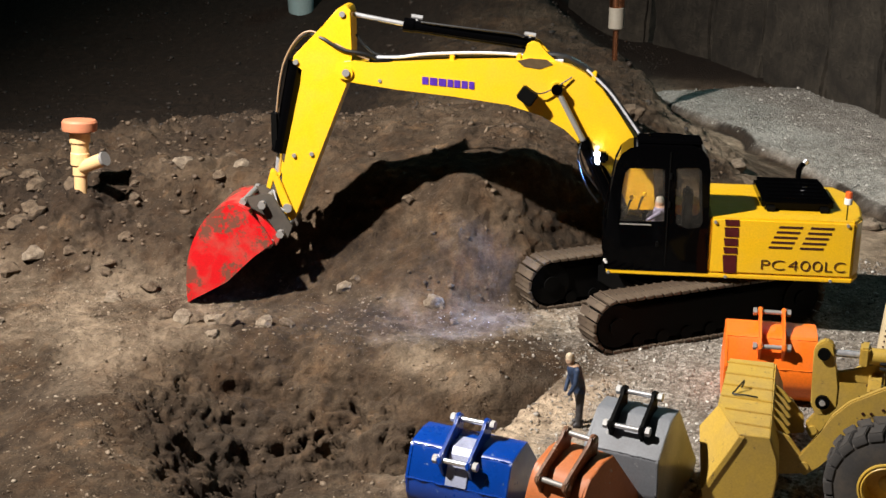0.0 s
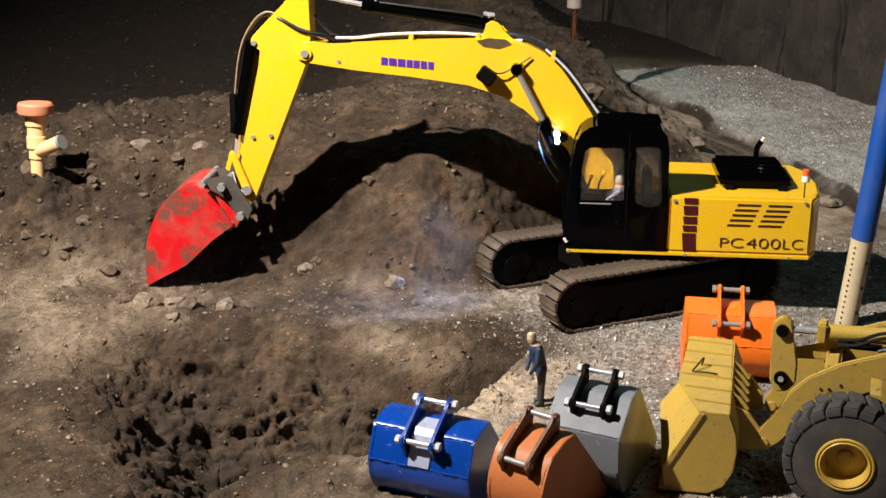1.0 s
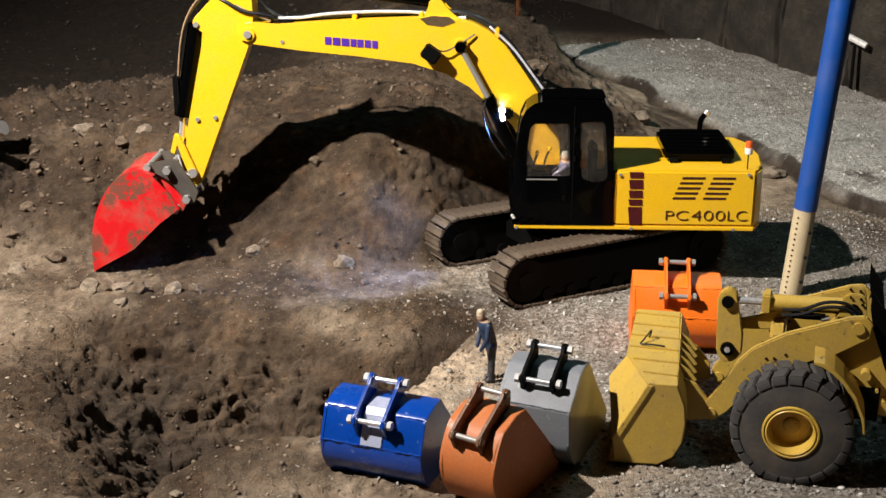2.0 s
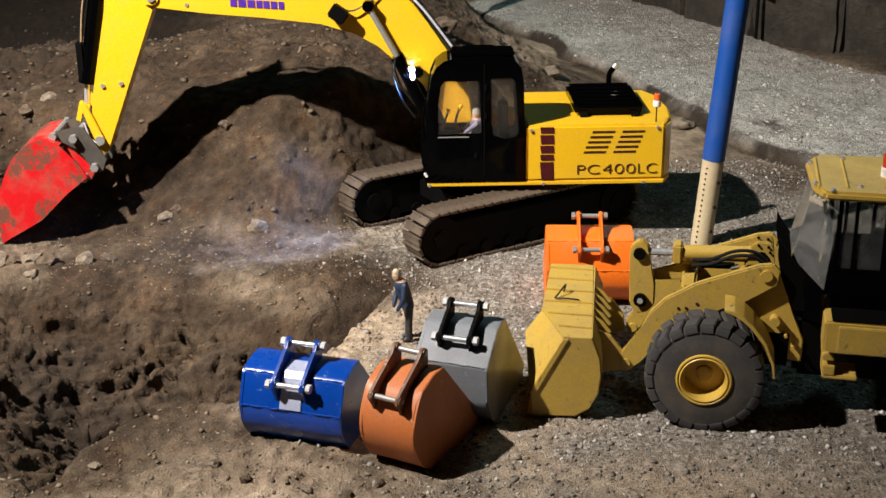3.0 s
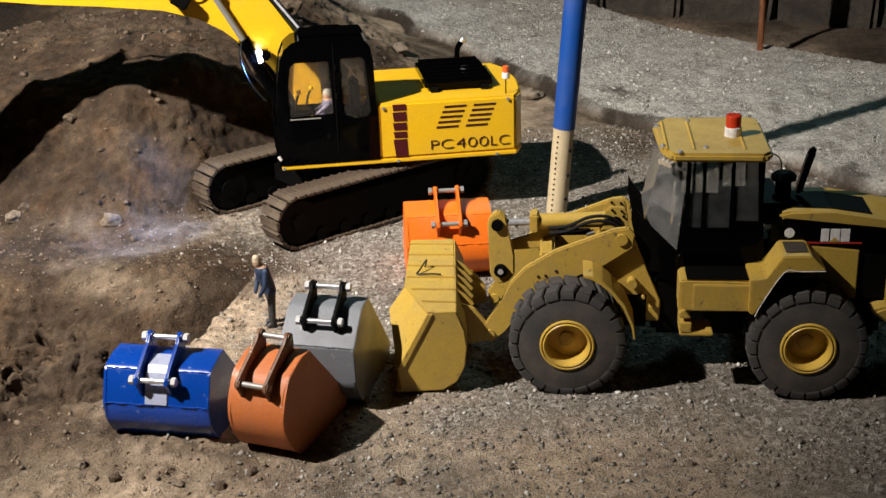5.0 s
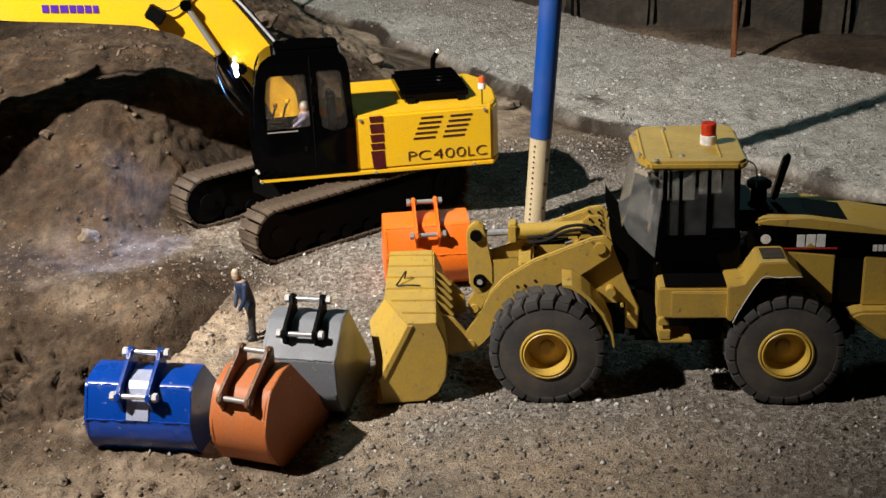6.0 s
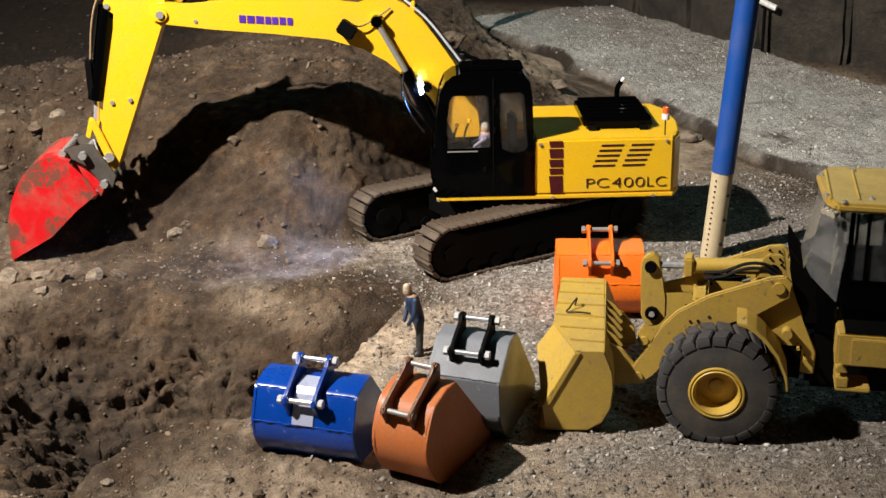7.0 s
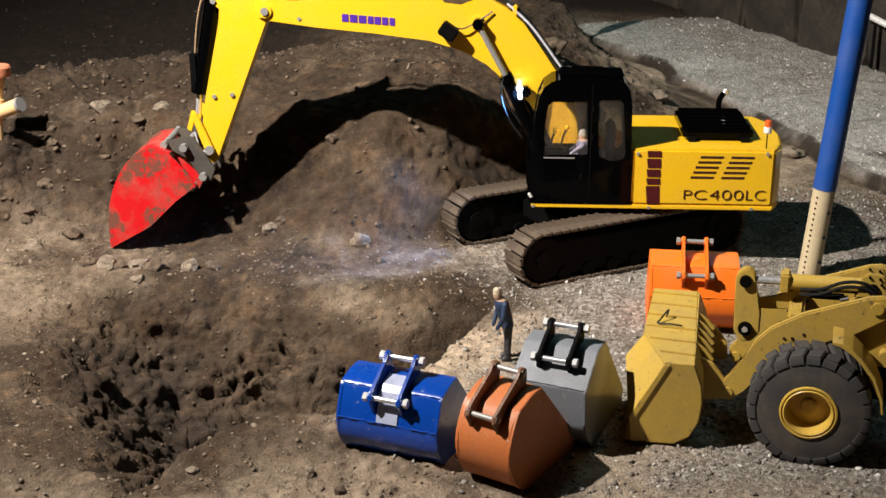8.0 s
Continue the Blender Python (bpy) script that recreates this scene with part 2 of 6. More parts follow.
def finish(bm, vs, fs, bevel, m):
    if bevel:
        es = list({e for f in fs for e in f.edges})
        out = bmesh.ops.bevel(bm, geom=es, offset=bevel, segments=2, affect="EDGES", clamp_overlap=True)
        vs = list({v for f in out["faces"] for v in f.verts} | {v for v in vs if v.is_valid})
    if m is not None:
        bmesh.ops.transform(bm, matrix=m, verts=vs)
    return bm


def prism(bm, pts, a, b, bevel=0.0, axis="y", m=None):
    """A flat outline pushed from a to b along an axis. The outline's two coordinates are the other two axes, in order."""
    def at(p, d):
        return {"y": (p[0], d, p[1]), "z": (p[0], p[1], d), "x": (d, p[0], p[1])}[axis]
    lo, hi = [bm.verts.new(at(p, a)) for p in pts], [bm.verts.new(at(p, b)) for p in pts]
    n = len(pts)
    fs = [bm.faces.new(lo), bm.faces.new(hi[::-1])] + [bm.faces.new((lo[i], hi[i], hi[(i + 1) % n], lo[(i + 1) % n])) for i in range(n)]
    return finish(bm, lo + hi, fs, bevel, m)


def rod(bm, p, q, r, r2=None, seg=14, caps=True):
    """A round bar from p to q."""
    p, q = Vector(p), Vector(q)
    turn = (q - p).to_track_quat("Z", "Y").to_matrix().to_4x4()
    r2 = r if r2 is None else r2
    rings = []
    for c, rad in ((p, r), (q, r2)):
        rings.append([bm.verts.new(c + (turn @ Vector((rad * math.cos(k * math.tau / seg), rad * math.sin(k * math.tau / seg), 0)))) for k in range(seg)])
    for k in range(seg):
        j = (k + 1) % seg
        bm.faces.new((rings[0][k], rings[0][j], rings[1][j], rings[1][k]))
    if caps:
        bm.faces.new(rings[0][::-1])
        bm.faces.new(rings[1])
    return bm


def lathe(bm, profile, m=None, seg=32, closed=False):
    """Turns (radius, height) pairs round z."""
    rings, made = [], []
    for r, z in profile:
        ring = [bm.verts.new((r * math.cos(k * math.tau / seg), r * math.sin(k * math.tau / seg), z)) for k in range(seg)]
        rings.append(ring)
        made += ring
    for a, b in zip(rings, rings[1:] + (rings[:1] if closed else [])):
        for k in range(seg):
            j = (k + 1) % seg
            bm.faces.new((a[k], a[j], b[j], b[k]))
    if not closed:
        bm.faces.new(rings[0][::-1])
        bm.faces.new(rings[-1])
    if m is not None:
        bmesh.ops.transform(bm, matrix=m, verts=made)
    return bm


def tube(bm, pts, r, seg=8, steps=6):
    """A hose along a smooth line through the points."""
    pts = [Vector(p) for p in pts]
    line = []
    for i in range(len(pts) - 1):
        a, b, c, d = pts[max(i - 1, 0)], pts[i], pts[i + 1], pts[min(i + 2, len(pts) - 1)]
        for k in range(steps):
            u = k / steps
            line.append(0.5 * (2 * b + (c - a) * u + (2 * a - 5 * b + 4 * c - d) * u * u + (3 * b - a - 3 * c + d) * u ** 3))
    line.append(pts[-1])
    rings = []
    for i, p in enumerate(line):
        way = (line[min(i + 1, len(line) - 1)] - line[max(i - 1, 0)]).normalized()
        side = way.cross(Vector((0, 0, 1)))
        side = (side if side.length > 1e-4 else way.cross(Vector((0, 1, 0)))).normalized()
        up = side.cross(way)
        rings.append([bm.verts.new(p + r * (math.cos(k * math.tau / seg) * side + math.sin(k * math.tau / seg) * up)) for k in range(seg)])
    for a, b in zip(rings, rings[1:]):
        for k in range(seg):
            j = (k + 1) % seg
            bm.faces.new((a[k], a[j], b[j], b[k]))
    bm.faces.new(rings[0][::-1])
    bm.faces.new(rings[-1])
    return bm


def plate(bm, outer, holes, a, b):
    """A sheet in the xz plane from y = a to y = b, with openings cut through it."""
    loops = []
    for loop in [outer] + holes:
        loops.append([bm.verts.new((p[0], a, p[1])) for p in loop])
    edges = [bm.edges.new((l[i], l[(i + 1) % len(l)])) for l in loops for i in range(len(l))]
    res = bmesh.ops.triangle_fill(bm, edges=edges, use_beauty=True, use_dissolve=False)
    faces = [g for g in res["geom"] if isinstance(g, bmesh.types.BMFace)]
    ext = bmesh.ops.extrude_face_region(bm, geom=faces)
    bmesh.ops.translate(bm, verts=[g for g in ext["geom"] if isinstance(g, bmesh.types.BMVert)], vec=(0, b - a, 0))
    return bm


def B():
    return bmesh.new()


def words(name, text, size, m, mat, parent, label, width=None):
    """Lettering with the built-in font, lying in the xz plane, as a thin mesh."""
    cu = bpy.data.curves.new(name, "FONT")
    cu.body, cu.size, cu.extrude, cu.offset = text, size, 0.0004, -0.0005
    tmp = bpy.data.objects.new(name, cu)
    scene.collection.objects.link(tmp)
    bpy.context.view_layer.update()
    me = bpy.data.meshes.new_from_object(tmp.evaluated_get(bpy.context.evaluated_depsgraph_get()))
    bpy.data.objects.remove(tmp)
    if width:
        xs = [v.co.x for v in me.vertices]
        k = width / (max(xs) - min(xs))
        for v in me.vertices:
            v.co.x = (v.co.x - min(xs)) * k
    me.transform(m @ Euler((radians(90), 0, 0)).to_matrix().to_4x4())
    me.materials.clear()
    me.materials.append(mat)
    ob = new(name, me)
    ob.parent = parent
    return tagged(ob, label)


# ---- the ground ----


def lattice(ix, iy, seed):
    n = (ix.astype(np.int64) * 374761393 + iy.astype(np.int64) * 668265263 + seed * 974634777) & 0x7FFFFFFF
    n = ((n ^ (n >> 13)) * 1274126177) & 0x7FFFFFFF
    n = ((n ^ (n >> 16)) * 2246822519) & 0x7FFFFFFF
    return n / 0x7FFFFFFF


def value_noise(x, y, seed):
    ix, iy = np.floor(x), np.floor(y)
    fx, fy = x - ix, y - iy
    fx, fy = fx * fx * (3 - 2 * fx), fy * fy * (3 - 2 * fy)
    a, b = lattice(ix, iy, seed), lattice(ix + 1, iy, seed)
    c, d = lattice(ix, iy + 1, seed), lattice(ix + 1, iy + 1, seed)
    return (a + (b - a) * fx) * (1 - fy) + (c + (d - c) * fx) * fy - 0.5


def fbm(x, y, size, octaves=5, seed=3, gain=0.5):
    total, amp = np.zeros_like(x), 1.0
    for k in range(octaves):
        f = 2 ** k / size
        total += amp * value_noise(x * f + 17.3 * k, y * f - 9.1 * k, seed + k)
        amp *= gain
    return total


def billow(x, y, size, octaves, seed, gain):
    """Rounded lumps with sharp creases between them."""
    total, amp = np.zeros_like(x), 1.0
    for k in range(octaves):
        f = 2 ** k / size
        total += amp * (np.abs(value_noise(x * f + 5.7 * k, y * f + 3.3 * k, seed + k)) * 2 - 0.35)
        amp *= gain
    return total


def step(a, b, v):
    u = np.clip((v - a) / (b - a), 0, 1)
    return u * u * (3 - 2 * u)


def road_side(x, y):
    """How far a place lies to the right of the road's ragged near edge."""
    edge = np.interp(y, [1.2, 1.7, 2.06, 2.16, 2.39, 2.63, 2.98, 3.28, 3.49, 5.0], [1.35, 1.08, 0.87, 0.80, 0.73, 0.665, 0.56, 0.43, 0.345, -0.15])
    return x - edge + 0.045 * fbm(x, y, 0.16, 4, 40)


def verge_side(x, y):
    edge = np.interp(y, [1.5, 2.35, 2.60, 2.84, 3.10, 3.42, 3.67, 5.0], [2.0, 1.36, 1.19, 1.08, 0.96, 0.85, 0.745, 0.3])
    return x - edge + 0.05 * fbm(x, y, 0.3, 3, 44)


def road(x, y, soft=0.020):
    """1 on the raised road, which ends in a ragged line at its far end."""
    end = 3.58 + 0.33 * (x - 0.5) - y + 0.04 * fbm(x, y, 0.2, 3, 47)
    return step(0, soft, road_side(x, y)) * (1 - step(0, 0.06, verge_side(x, y))) * step(0, 0.03, end)


def pit(x, y):
    """0 outside the dug pit, 1 at its bottom."""
    wx, wy = x + 0.05 * fbm(x, y, 0.16, 4, 50), y + 0.05 * fbm(x, y, 0.16, 4, 57)
    back = np.interp(wx, [-0.6, -0.35, -0.21, -0.03, 0.08, 0.2], [1.64, 1.645, 1.655, 1.60, 1.58, 1.63])
    right = np.interp(wy, [1.1, 1.2, 1.37, 1.48, 1.63], [-0.02, 0.04, 0.14, 0.178, 0.21])
    left = np.interp(wy, [1.0, 1.09, 1.18, 1.28, 1.41, 1.5, 1.62], [-0.15, -0.22, -0.285, -0.355, -0.42, -0.43, -0.38])
    near = np.interp(wx, [-0.5, -0.16, -0.11, -0.07, 0.0, 0.1], [0.99, 1.03, 1.07, 1.18, 1.215, 1.215])
    return np.minimum(np.minimum(step(0, 0.27, back - wy), step(0, 0.10, right - 0.65 * x - 0.35 * wx)), np.minimum(step(0, 0.30, wx - left), step(0, 0.06 + 0.10 * step(-0.12, -0.3, x), 0.5 * (wy + y) - near)))


def mound(x, y):
    wx, wy = x + 0.05 * fbm(x, y, 0.25, 3, 60), y + 0.05 * fbm(x, y, 0.25, 3, 66)
    ks = [-1.6, -0.8, -0.4, -0.15, 0.0, 0.1, 0.3, 0.45, 0.6, 0.8]
    toe = np.interp(wx, ks, [1.80, 1.80, 1.80, 1.74, 1.70, 1.75, 1.90, 1.98, 2.10, 2.3])
    top = np.interp(wx, ks, [0.06, 0.085, 0.145, 0.172, 0.185, 0.19, 0.17, 0.08, 0.03, 0.0])
    run = np.interp(wx, ks, [0.30, 0.26, 0.25, 0.22, 0.20, 0.20, 0.24, 0.25, 0.4, 0.5])
    fall = np.interp(wx, ks, [0.9, 0.9, 0.85, 0.35, 0.15, 0.12, 0.2, 0.5, 0.9, 0.9])
    u = wy - toe
    return top * (step(-0.02, 1.0, u / run) + 0.16 * step(0.0, 0.22, u - run)) * (1 - fall * step(0.22, 0.75, u - run)) * step(0.02, -0.24, road_side(x, y))


def base(x, y):
    """The large forms of the site, without lumps."""
    z = mound(x, y) - (0.15 + 0.13 * step(-0.30, -0.04, x)) * pit(x, y) + 0.020 * road(x, y)
    z += 0.055 * np.exp(-((x + 0.605) / 0.055) ** 2 - ((y - 1.925) / 0.05) ** 2)
    z -= 0.06 * step(-0.36, -0.62, x) * step(1.62, 1.15, y)
    z += 0.30 * step(2.9, 4.6, y) * step(0.35, -0.3, x)
    return z + 0.012 * step(0.0, 0.25, verge_side(x, y))


def clods(x, y, z, size, seed):
    """Rounded clods of uneven size, packed in space; 0 in the creases between them."""
    x, y, z = x / size, y / size, z / size
    ix, iy, iz = np.floor(x), np.floor(y), np.floor(z)
    best = np.zeros_like(x)
    for a in (-1, 0, 1):
        for b in (-1, 0, 1):
            for c in (-1, 0, 1):
                jx, jy, jz = ix + a, iy + b, iz + c
                row = jy + 57 * jz
                px = jx + lattice(jx, row, seed)
                py = jy + lattice(jx, row, seed + 1)
                pz = jz + lattice(jx, row, seed + 2)
                r = 0.30 + 0.55 * lattice(jx, row, seed + 3) ** 2
                best = np.maximum(best, r * r - (x - px) ** 2 - (y - py) ** 2 - (z - pz) ** 2)
    return np.sqrt(best)


def fissure(u, v, size, stretch, seed, width):
    """1 along thin broken cracks that run mostly across, 0 elsewhere."""
    n = fbm(u / stretch, v, size, 4, seed, 0.55)
    gate = step(-0.22, 0.08, fbm(u, v, size * 2.4, 3, seed + 20))
    return step(width, 0.2 * width, np.abs(n)) * gate


def surface(x, y):
    """Where the ground lies: large forms pushed out along their normal by clods, cracks and grain."""
    z, e = base(x, y), 0.008
    nx, ny = (base(x - e, y) - base(x + e, y)) / (2 * e), (base(x, y - e) - base(x, y + e)) / (2 * e)
    k = 1 / np.sqrt(nx * nx + ny * ny + 1)
    hole, heap = pit(x, y), step(0.005, 0.06, mound(x, y))
    rough = np.clip(hole * 1.6 + heap, 0, 1)
    soft = step(0.25, 0.10, x) * (1 - rough)
    u, v = x - 0.3 * z, y + 0.8 * z
    d = (0.004 + 0.013 * rough + 0.006 * soft) * fbm(u, v, 0.10, 5, 3, 0.5)
    near = (np.abs(x - 0.2) < 1.25) & (y > 0.85) & (y < 3.2)
    if near.any():
        a, b, c = x[near], y[near], z[near]
        a = a + 0.022 * fbm(u[near], v[near], 0.05, 3, 81)
        b = b + 0.022 * fbm(u[near], v[near], 0.05, 3, 87)
        c = c + 0.022 * fbm(u[near], v[near], 0.05, 3, 93)
        t, r = soft[near], step(0.0, 0.02, road_side(a, b))
        patchy = step(-0.15, 0.25, fbm(a, b, 0.22, 3, 99))
        lumpy = step(-0.05, 0.30, fbm(u[near], v[near], 0.13, 3, 104))
        wall = step(0.04, 0.30, hole[near]) * (1 - 0.65 * step(0.0, 0.07, a))
        h = heap[near] * (1 - wall)
        spill = h * step(-0.22, -0.45, a)
        calm = 0.18 + 0.82 * step(-0.28, -0.10, a)
        d[near] += 0.019 * spill * clods(a, b, c, 0.050, 110)
        d[near] += 0.006 * wall * lumpy * calm * clods(a * 0.8, b, c, 0.046, 112)
        d[near] += (0.0050 * wall * calm + 0.0025 * h + 0.012 * spill + 0.006 * t * patchy + 0.005 * r * patchy) * clods(a, b, c, 0.030, 120)
        d[near] += (0.0045 * wall + 0.0022 * h + 0.003 * spill + 0.0042 * t + 0.0012 + 0.0028 * r) * clods(a, b, c, 0.0135, 130)
        d[near] += wall * (0.4 + 0.6 * calm) * (0.0110 * clods(a, b, c, 0.021, 180) + 0.0085 * clods(a, b, c, 0.0105, 186))
        d[near] += 0.020 * wall * billow(u[near] / 1.7, v[near], 0.070, 5, 170, 0.55) + 0.006 * h * billow(u[near], v[near], 0.060, 4, 175, 0.5)
        d[near] -= 0.016 * wall * calm * fissure(u[near], v[near], 0.075, 2.4, 140, 0.040)
        d[near] -= 0.011 * wall * calm * fissure(u[near], v[near], 0.036, 1.8, 150, 0.07)
        rim = step(0.02, 0.10, hole[near]) * step(0.75, 0.35, hole[near]) * step(-0.22, -0.30, a)
        d[near] -= 0.008 * rim * fissure(v[near], u[near], 0.06, 1.6, 160, 0.05)
    d += 0.0026 * (0.4 + rough) * fbm(u, v, 0.010, 2, 30)
    return x + k * nx * d, y + k * ny * d, z + k * d


def height(x, y):
    return surface(x, y)[2]


def axis_lines(lo, hi, fine, far):
    mid = list(np.arange(lo, hi, fine))
    out, s, v = [], fine, hi
    while v < far:
        out.append(v)
        s *= 1.009 if v < 3.4 else 1.12
        v += s
    inn, s, v = [], fine, lo - fine
    while v > -far:
        inn.append(v)
        s *= 1.07
        v -= s
    return np.array(inn[::-1] + mid + out)


STAINS = ((0.87, 2.23, 0.045, 0.05), (1.07, 1.69, 0.06, 0.05))


def build_ground():
    xs, ys = axis_lines(-0.75, 0.85, 0.0028, 25), axis_lines(0.95, 2.15, 0.0028, 25)
    gx, gy = np.meshgrid(xs, ys)
    px, py, gz = surface(gx, gy)
    nx, ny = len(xs), len(ys)
    me = bpy.data.meshes.new("ground")
    i = np.arange(nx * ny).reshape(ny, nx)
    quads = np.stack([i[:-1, :-1], i[:-1, 1:], i[1:, 1:], i[1:, :-1]], -1).reshape(-1, 4)
    me.vertices.add(nx * ny)
    me.vertices.foreach_set("co", np.stack([px, py, gz], -1).astype(np.float32).ravel())
    me.loops.add(quads.size)
    me.loops.foreach_set("vertex_index", quads.ravel().astype(np.int32))
    me.polygons.add(len(quads))
    me.polygons.foreach_set("loop_start", np.arange(0, quads.size, 4, dtype=np.int32))
    me.polygons.foreach_set("loop_total", np.full(len(quads), 4, np.int32))
    me.update(calc_edges=True)
    me.polygons.foreach_set("use_smooth", [True] * len(quads))
    n = fbm(gx, gy, 0.2, 6, 70, 0.68)
    paved = road(gx, gy)
    flat = (1 - step(0.0, 0.05, mound(gx, gy))) * (1 - step(0.0, 0.12, pit(gx, gy)))
    yard = flat * step(0.12, 0.26, gx + 0.12 * n) * step(-0.01, -0.06, road_side(gx, gy) + 0.1 * n) * step(2.15, 1.85, gy + 0.3 * n)
    gravel = np.clip(np.maximum(paved, (0.80 + 0.5 * n) * yard), 0, 1)
    dusty = np.clip(flat * step(0.15, -0.35, gx + 0.3 * n) * step(2.0, 1.85, gy) * step(1.42, 1.60, gy + 0.15 * n) * (0.02 + 0.55 * n), 0, 1)
    dusty = np.maximum(dusty, np.clip(flat * step(1.30, 1.20, gy) * step(-0.04, 0.08, gx) * step(0.50, 0.28, gx + 0.25 * n) * (0.85 + 1.0 * n), 0, 1))
    edge = np.interp(gy, [1.1, 1.2, 1.37, 1.48, 1.63], [-0.02, 0.04, 0.14, 0.178, 0.21])
    dusty = np.maximum(dusty, np.clip(flat * step(0.15, 0.04, gx - edge + 0.1 * n) * step(-0.10, 0.02, gx + 0.1 * n) * step(1.06, 1.16, gy) * step(1.58, 1.48, gy) * (0.8 + n), 0, 1))
    dusty = np.maximum(dusty, np.clip(step(-0.28, -0.44, gx + 0.2 * n) * step(1.76, 1.62, gy) * step(1.45, 1.60, gy + 0.15 * n) * (-0.05 + 0.6 * n), 0, 1))
    dusty = np.maximum(dusty, np.clip(flat * step(1.16, 1.02, gy + 0.1 * n) * step(0.80, 0.45, gx) * (0.22 + 0.63 * step(-0.16, 0.02, gx) + n), 0, 1))
    dusty = np.maximum(dusty, np.clip(step(0.28, 0.45, gx) * step(1.98, 2.12, gy) * (0.42 + 0.8 * n), 0, 1) * (1 - paved))
    # paler bench earth, its colour raised a little for the work light's glow
    dusty = np.maximum(dusty, np.clip(flat * step(-0.45, -0.25, gx) * step(0.30, 0.18, gx) * step(1.48, 1.58, gy) * step(1.86, 1.72, gy) * (0.05 + 0.6 * n), 0, 1))
    hole = pit(gx, gy)
    dusty = np.maximum(dusty, 0.14 * step(0.1, 0.6, hole) * np.clip(0.2 + 1.2 * n, 0, 1))
    # shade behind the mound, far back and on the verge, put into the colour
    shade_stain = np.clip(step(2.15, 2.5, gy + 0.2 * n - 1.1 * step(-0.42, -0.15, gx)) * step(0.25, 0.0, gx + 0.25 * (gy - 2.6)) + step(3.5, 3.9, gy) + step(0.02, 0.15, verge_side(gx, gy)) * 0.8, 0, 1)
    # pit wall and floor coloured darker with depth, as painted shade
    shade_stain = np.maximum(shade_stain, step(0.05, 0.35, hole) * np.clip(0.12 + 0.35 * step(0.3, 1.0, hole) + 0.9 * n, 0, 0.8))
    # left earth and mound side dimmed in colour, against the close floodlight
    shade_stain = np.maximum(shade_stain, np.clip(step(-0.30, -0.52, gx) * step(1.60, 1.40, gy) * (0.25 + 0.7 * n), 0, 1))
    shade_stain = np.maximum(shade_stain, np.clip(step(-0.18, -0.40, gx) * step(1.82, 1.95, gy) * (0.38 + 0.8 * n), 0, 1))
    # thin dark line along the road's raised edge
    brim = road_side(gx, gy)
    shade_stain = np.maximum(shade_stain, 0.95 * step(-0.018, -0.006, brim) * step(0.025, 0.017, brim) * step(1.9, 2.1, gy) * step(3.6, 3.5, gy) * np.clip(0.7 + 1.2 * n, 0, 1))
    # wet stains on the road
    for cx, cy, rx, ry in STAINS:
        shade_stain = np.maximum(shade_stain, 0.75 * step(1.0, 0.2, np.hypot((gx - cx + 0.08 * n) / rx, (gy - cy + 0.08 * n) / ry)))
    col = np.stack([gravel, dusty, shade_stain, paved * (0.8 + 0.3 * n)], -1).astype(np.float32)
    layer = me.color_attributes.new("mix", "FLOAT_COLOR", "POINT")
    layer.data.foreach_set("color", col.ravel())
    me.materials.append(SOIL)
    return tagged(new("ground", me), "brown dug earth and grey gravel of the site", "ground", kind="structure")


ground = build_ground()


def level(x, y):
    return float(height(np.array([x]), np.array([y]))[0])


def flat_box(name, lo, hi, mat, label):
    bm = B()
    box(bm, lo, hi)
    return tagged(part(name, bm, mat), label, "wall", kind="structure")


for name, lo, hi in (("wall_north", (-7, 9, -1), (7, 9.2, 4)), ("wall_south", (-7, -4.2, -1), (7, -4, 4)), ("wall_west", (-7.2, -4, -1), (-7, 9, 4)), ("wall_east", (7, -4, -1), (7.2, 9, 4))):
    flat_box(name, lo, hi, HALL, "dark plain plaster wall of the hall")
bm = B()
box(bm, (-7.2, -4.2, 4), (7.2, 9.2, 4.2))
tagged(part("ceiling", bm, HALL), "dark plain ceiling of the hall", "ceiling", kind="structure")

# ---- excavator ----
EXC = thing("excavator", pose(0.335, 1.80, 0), "yellow tracked excavator model with black cab and red bucket on gravel", "excavator")


def ex(name, bm, mat, parent=None, label="", smooth=35):
    return part(name, bm, mat, parent or EXC, label, True, smooth)


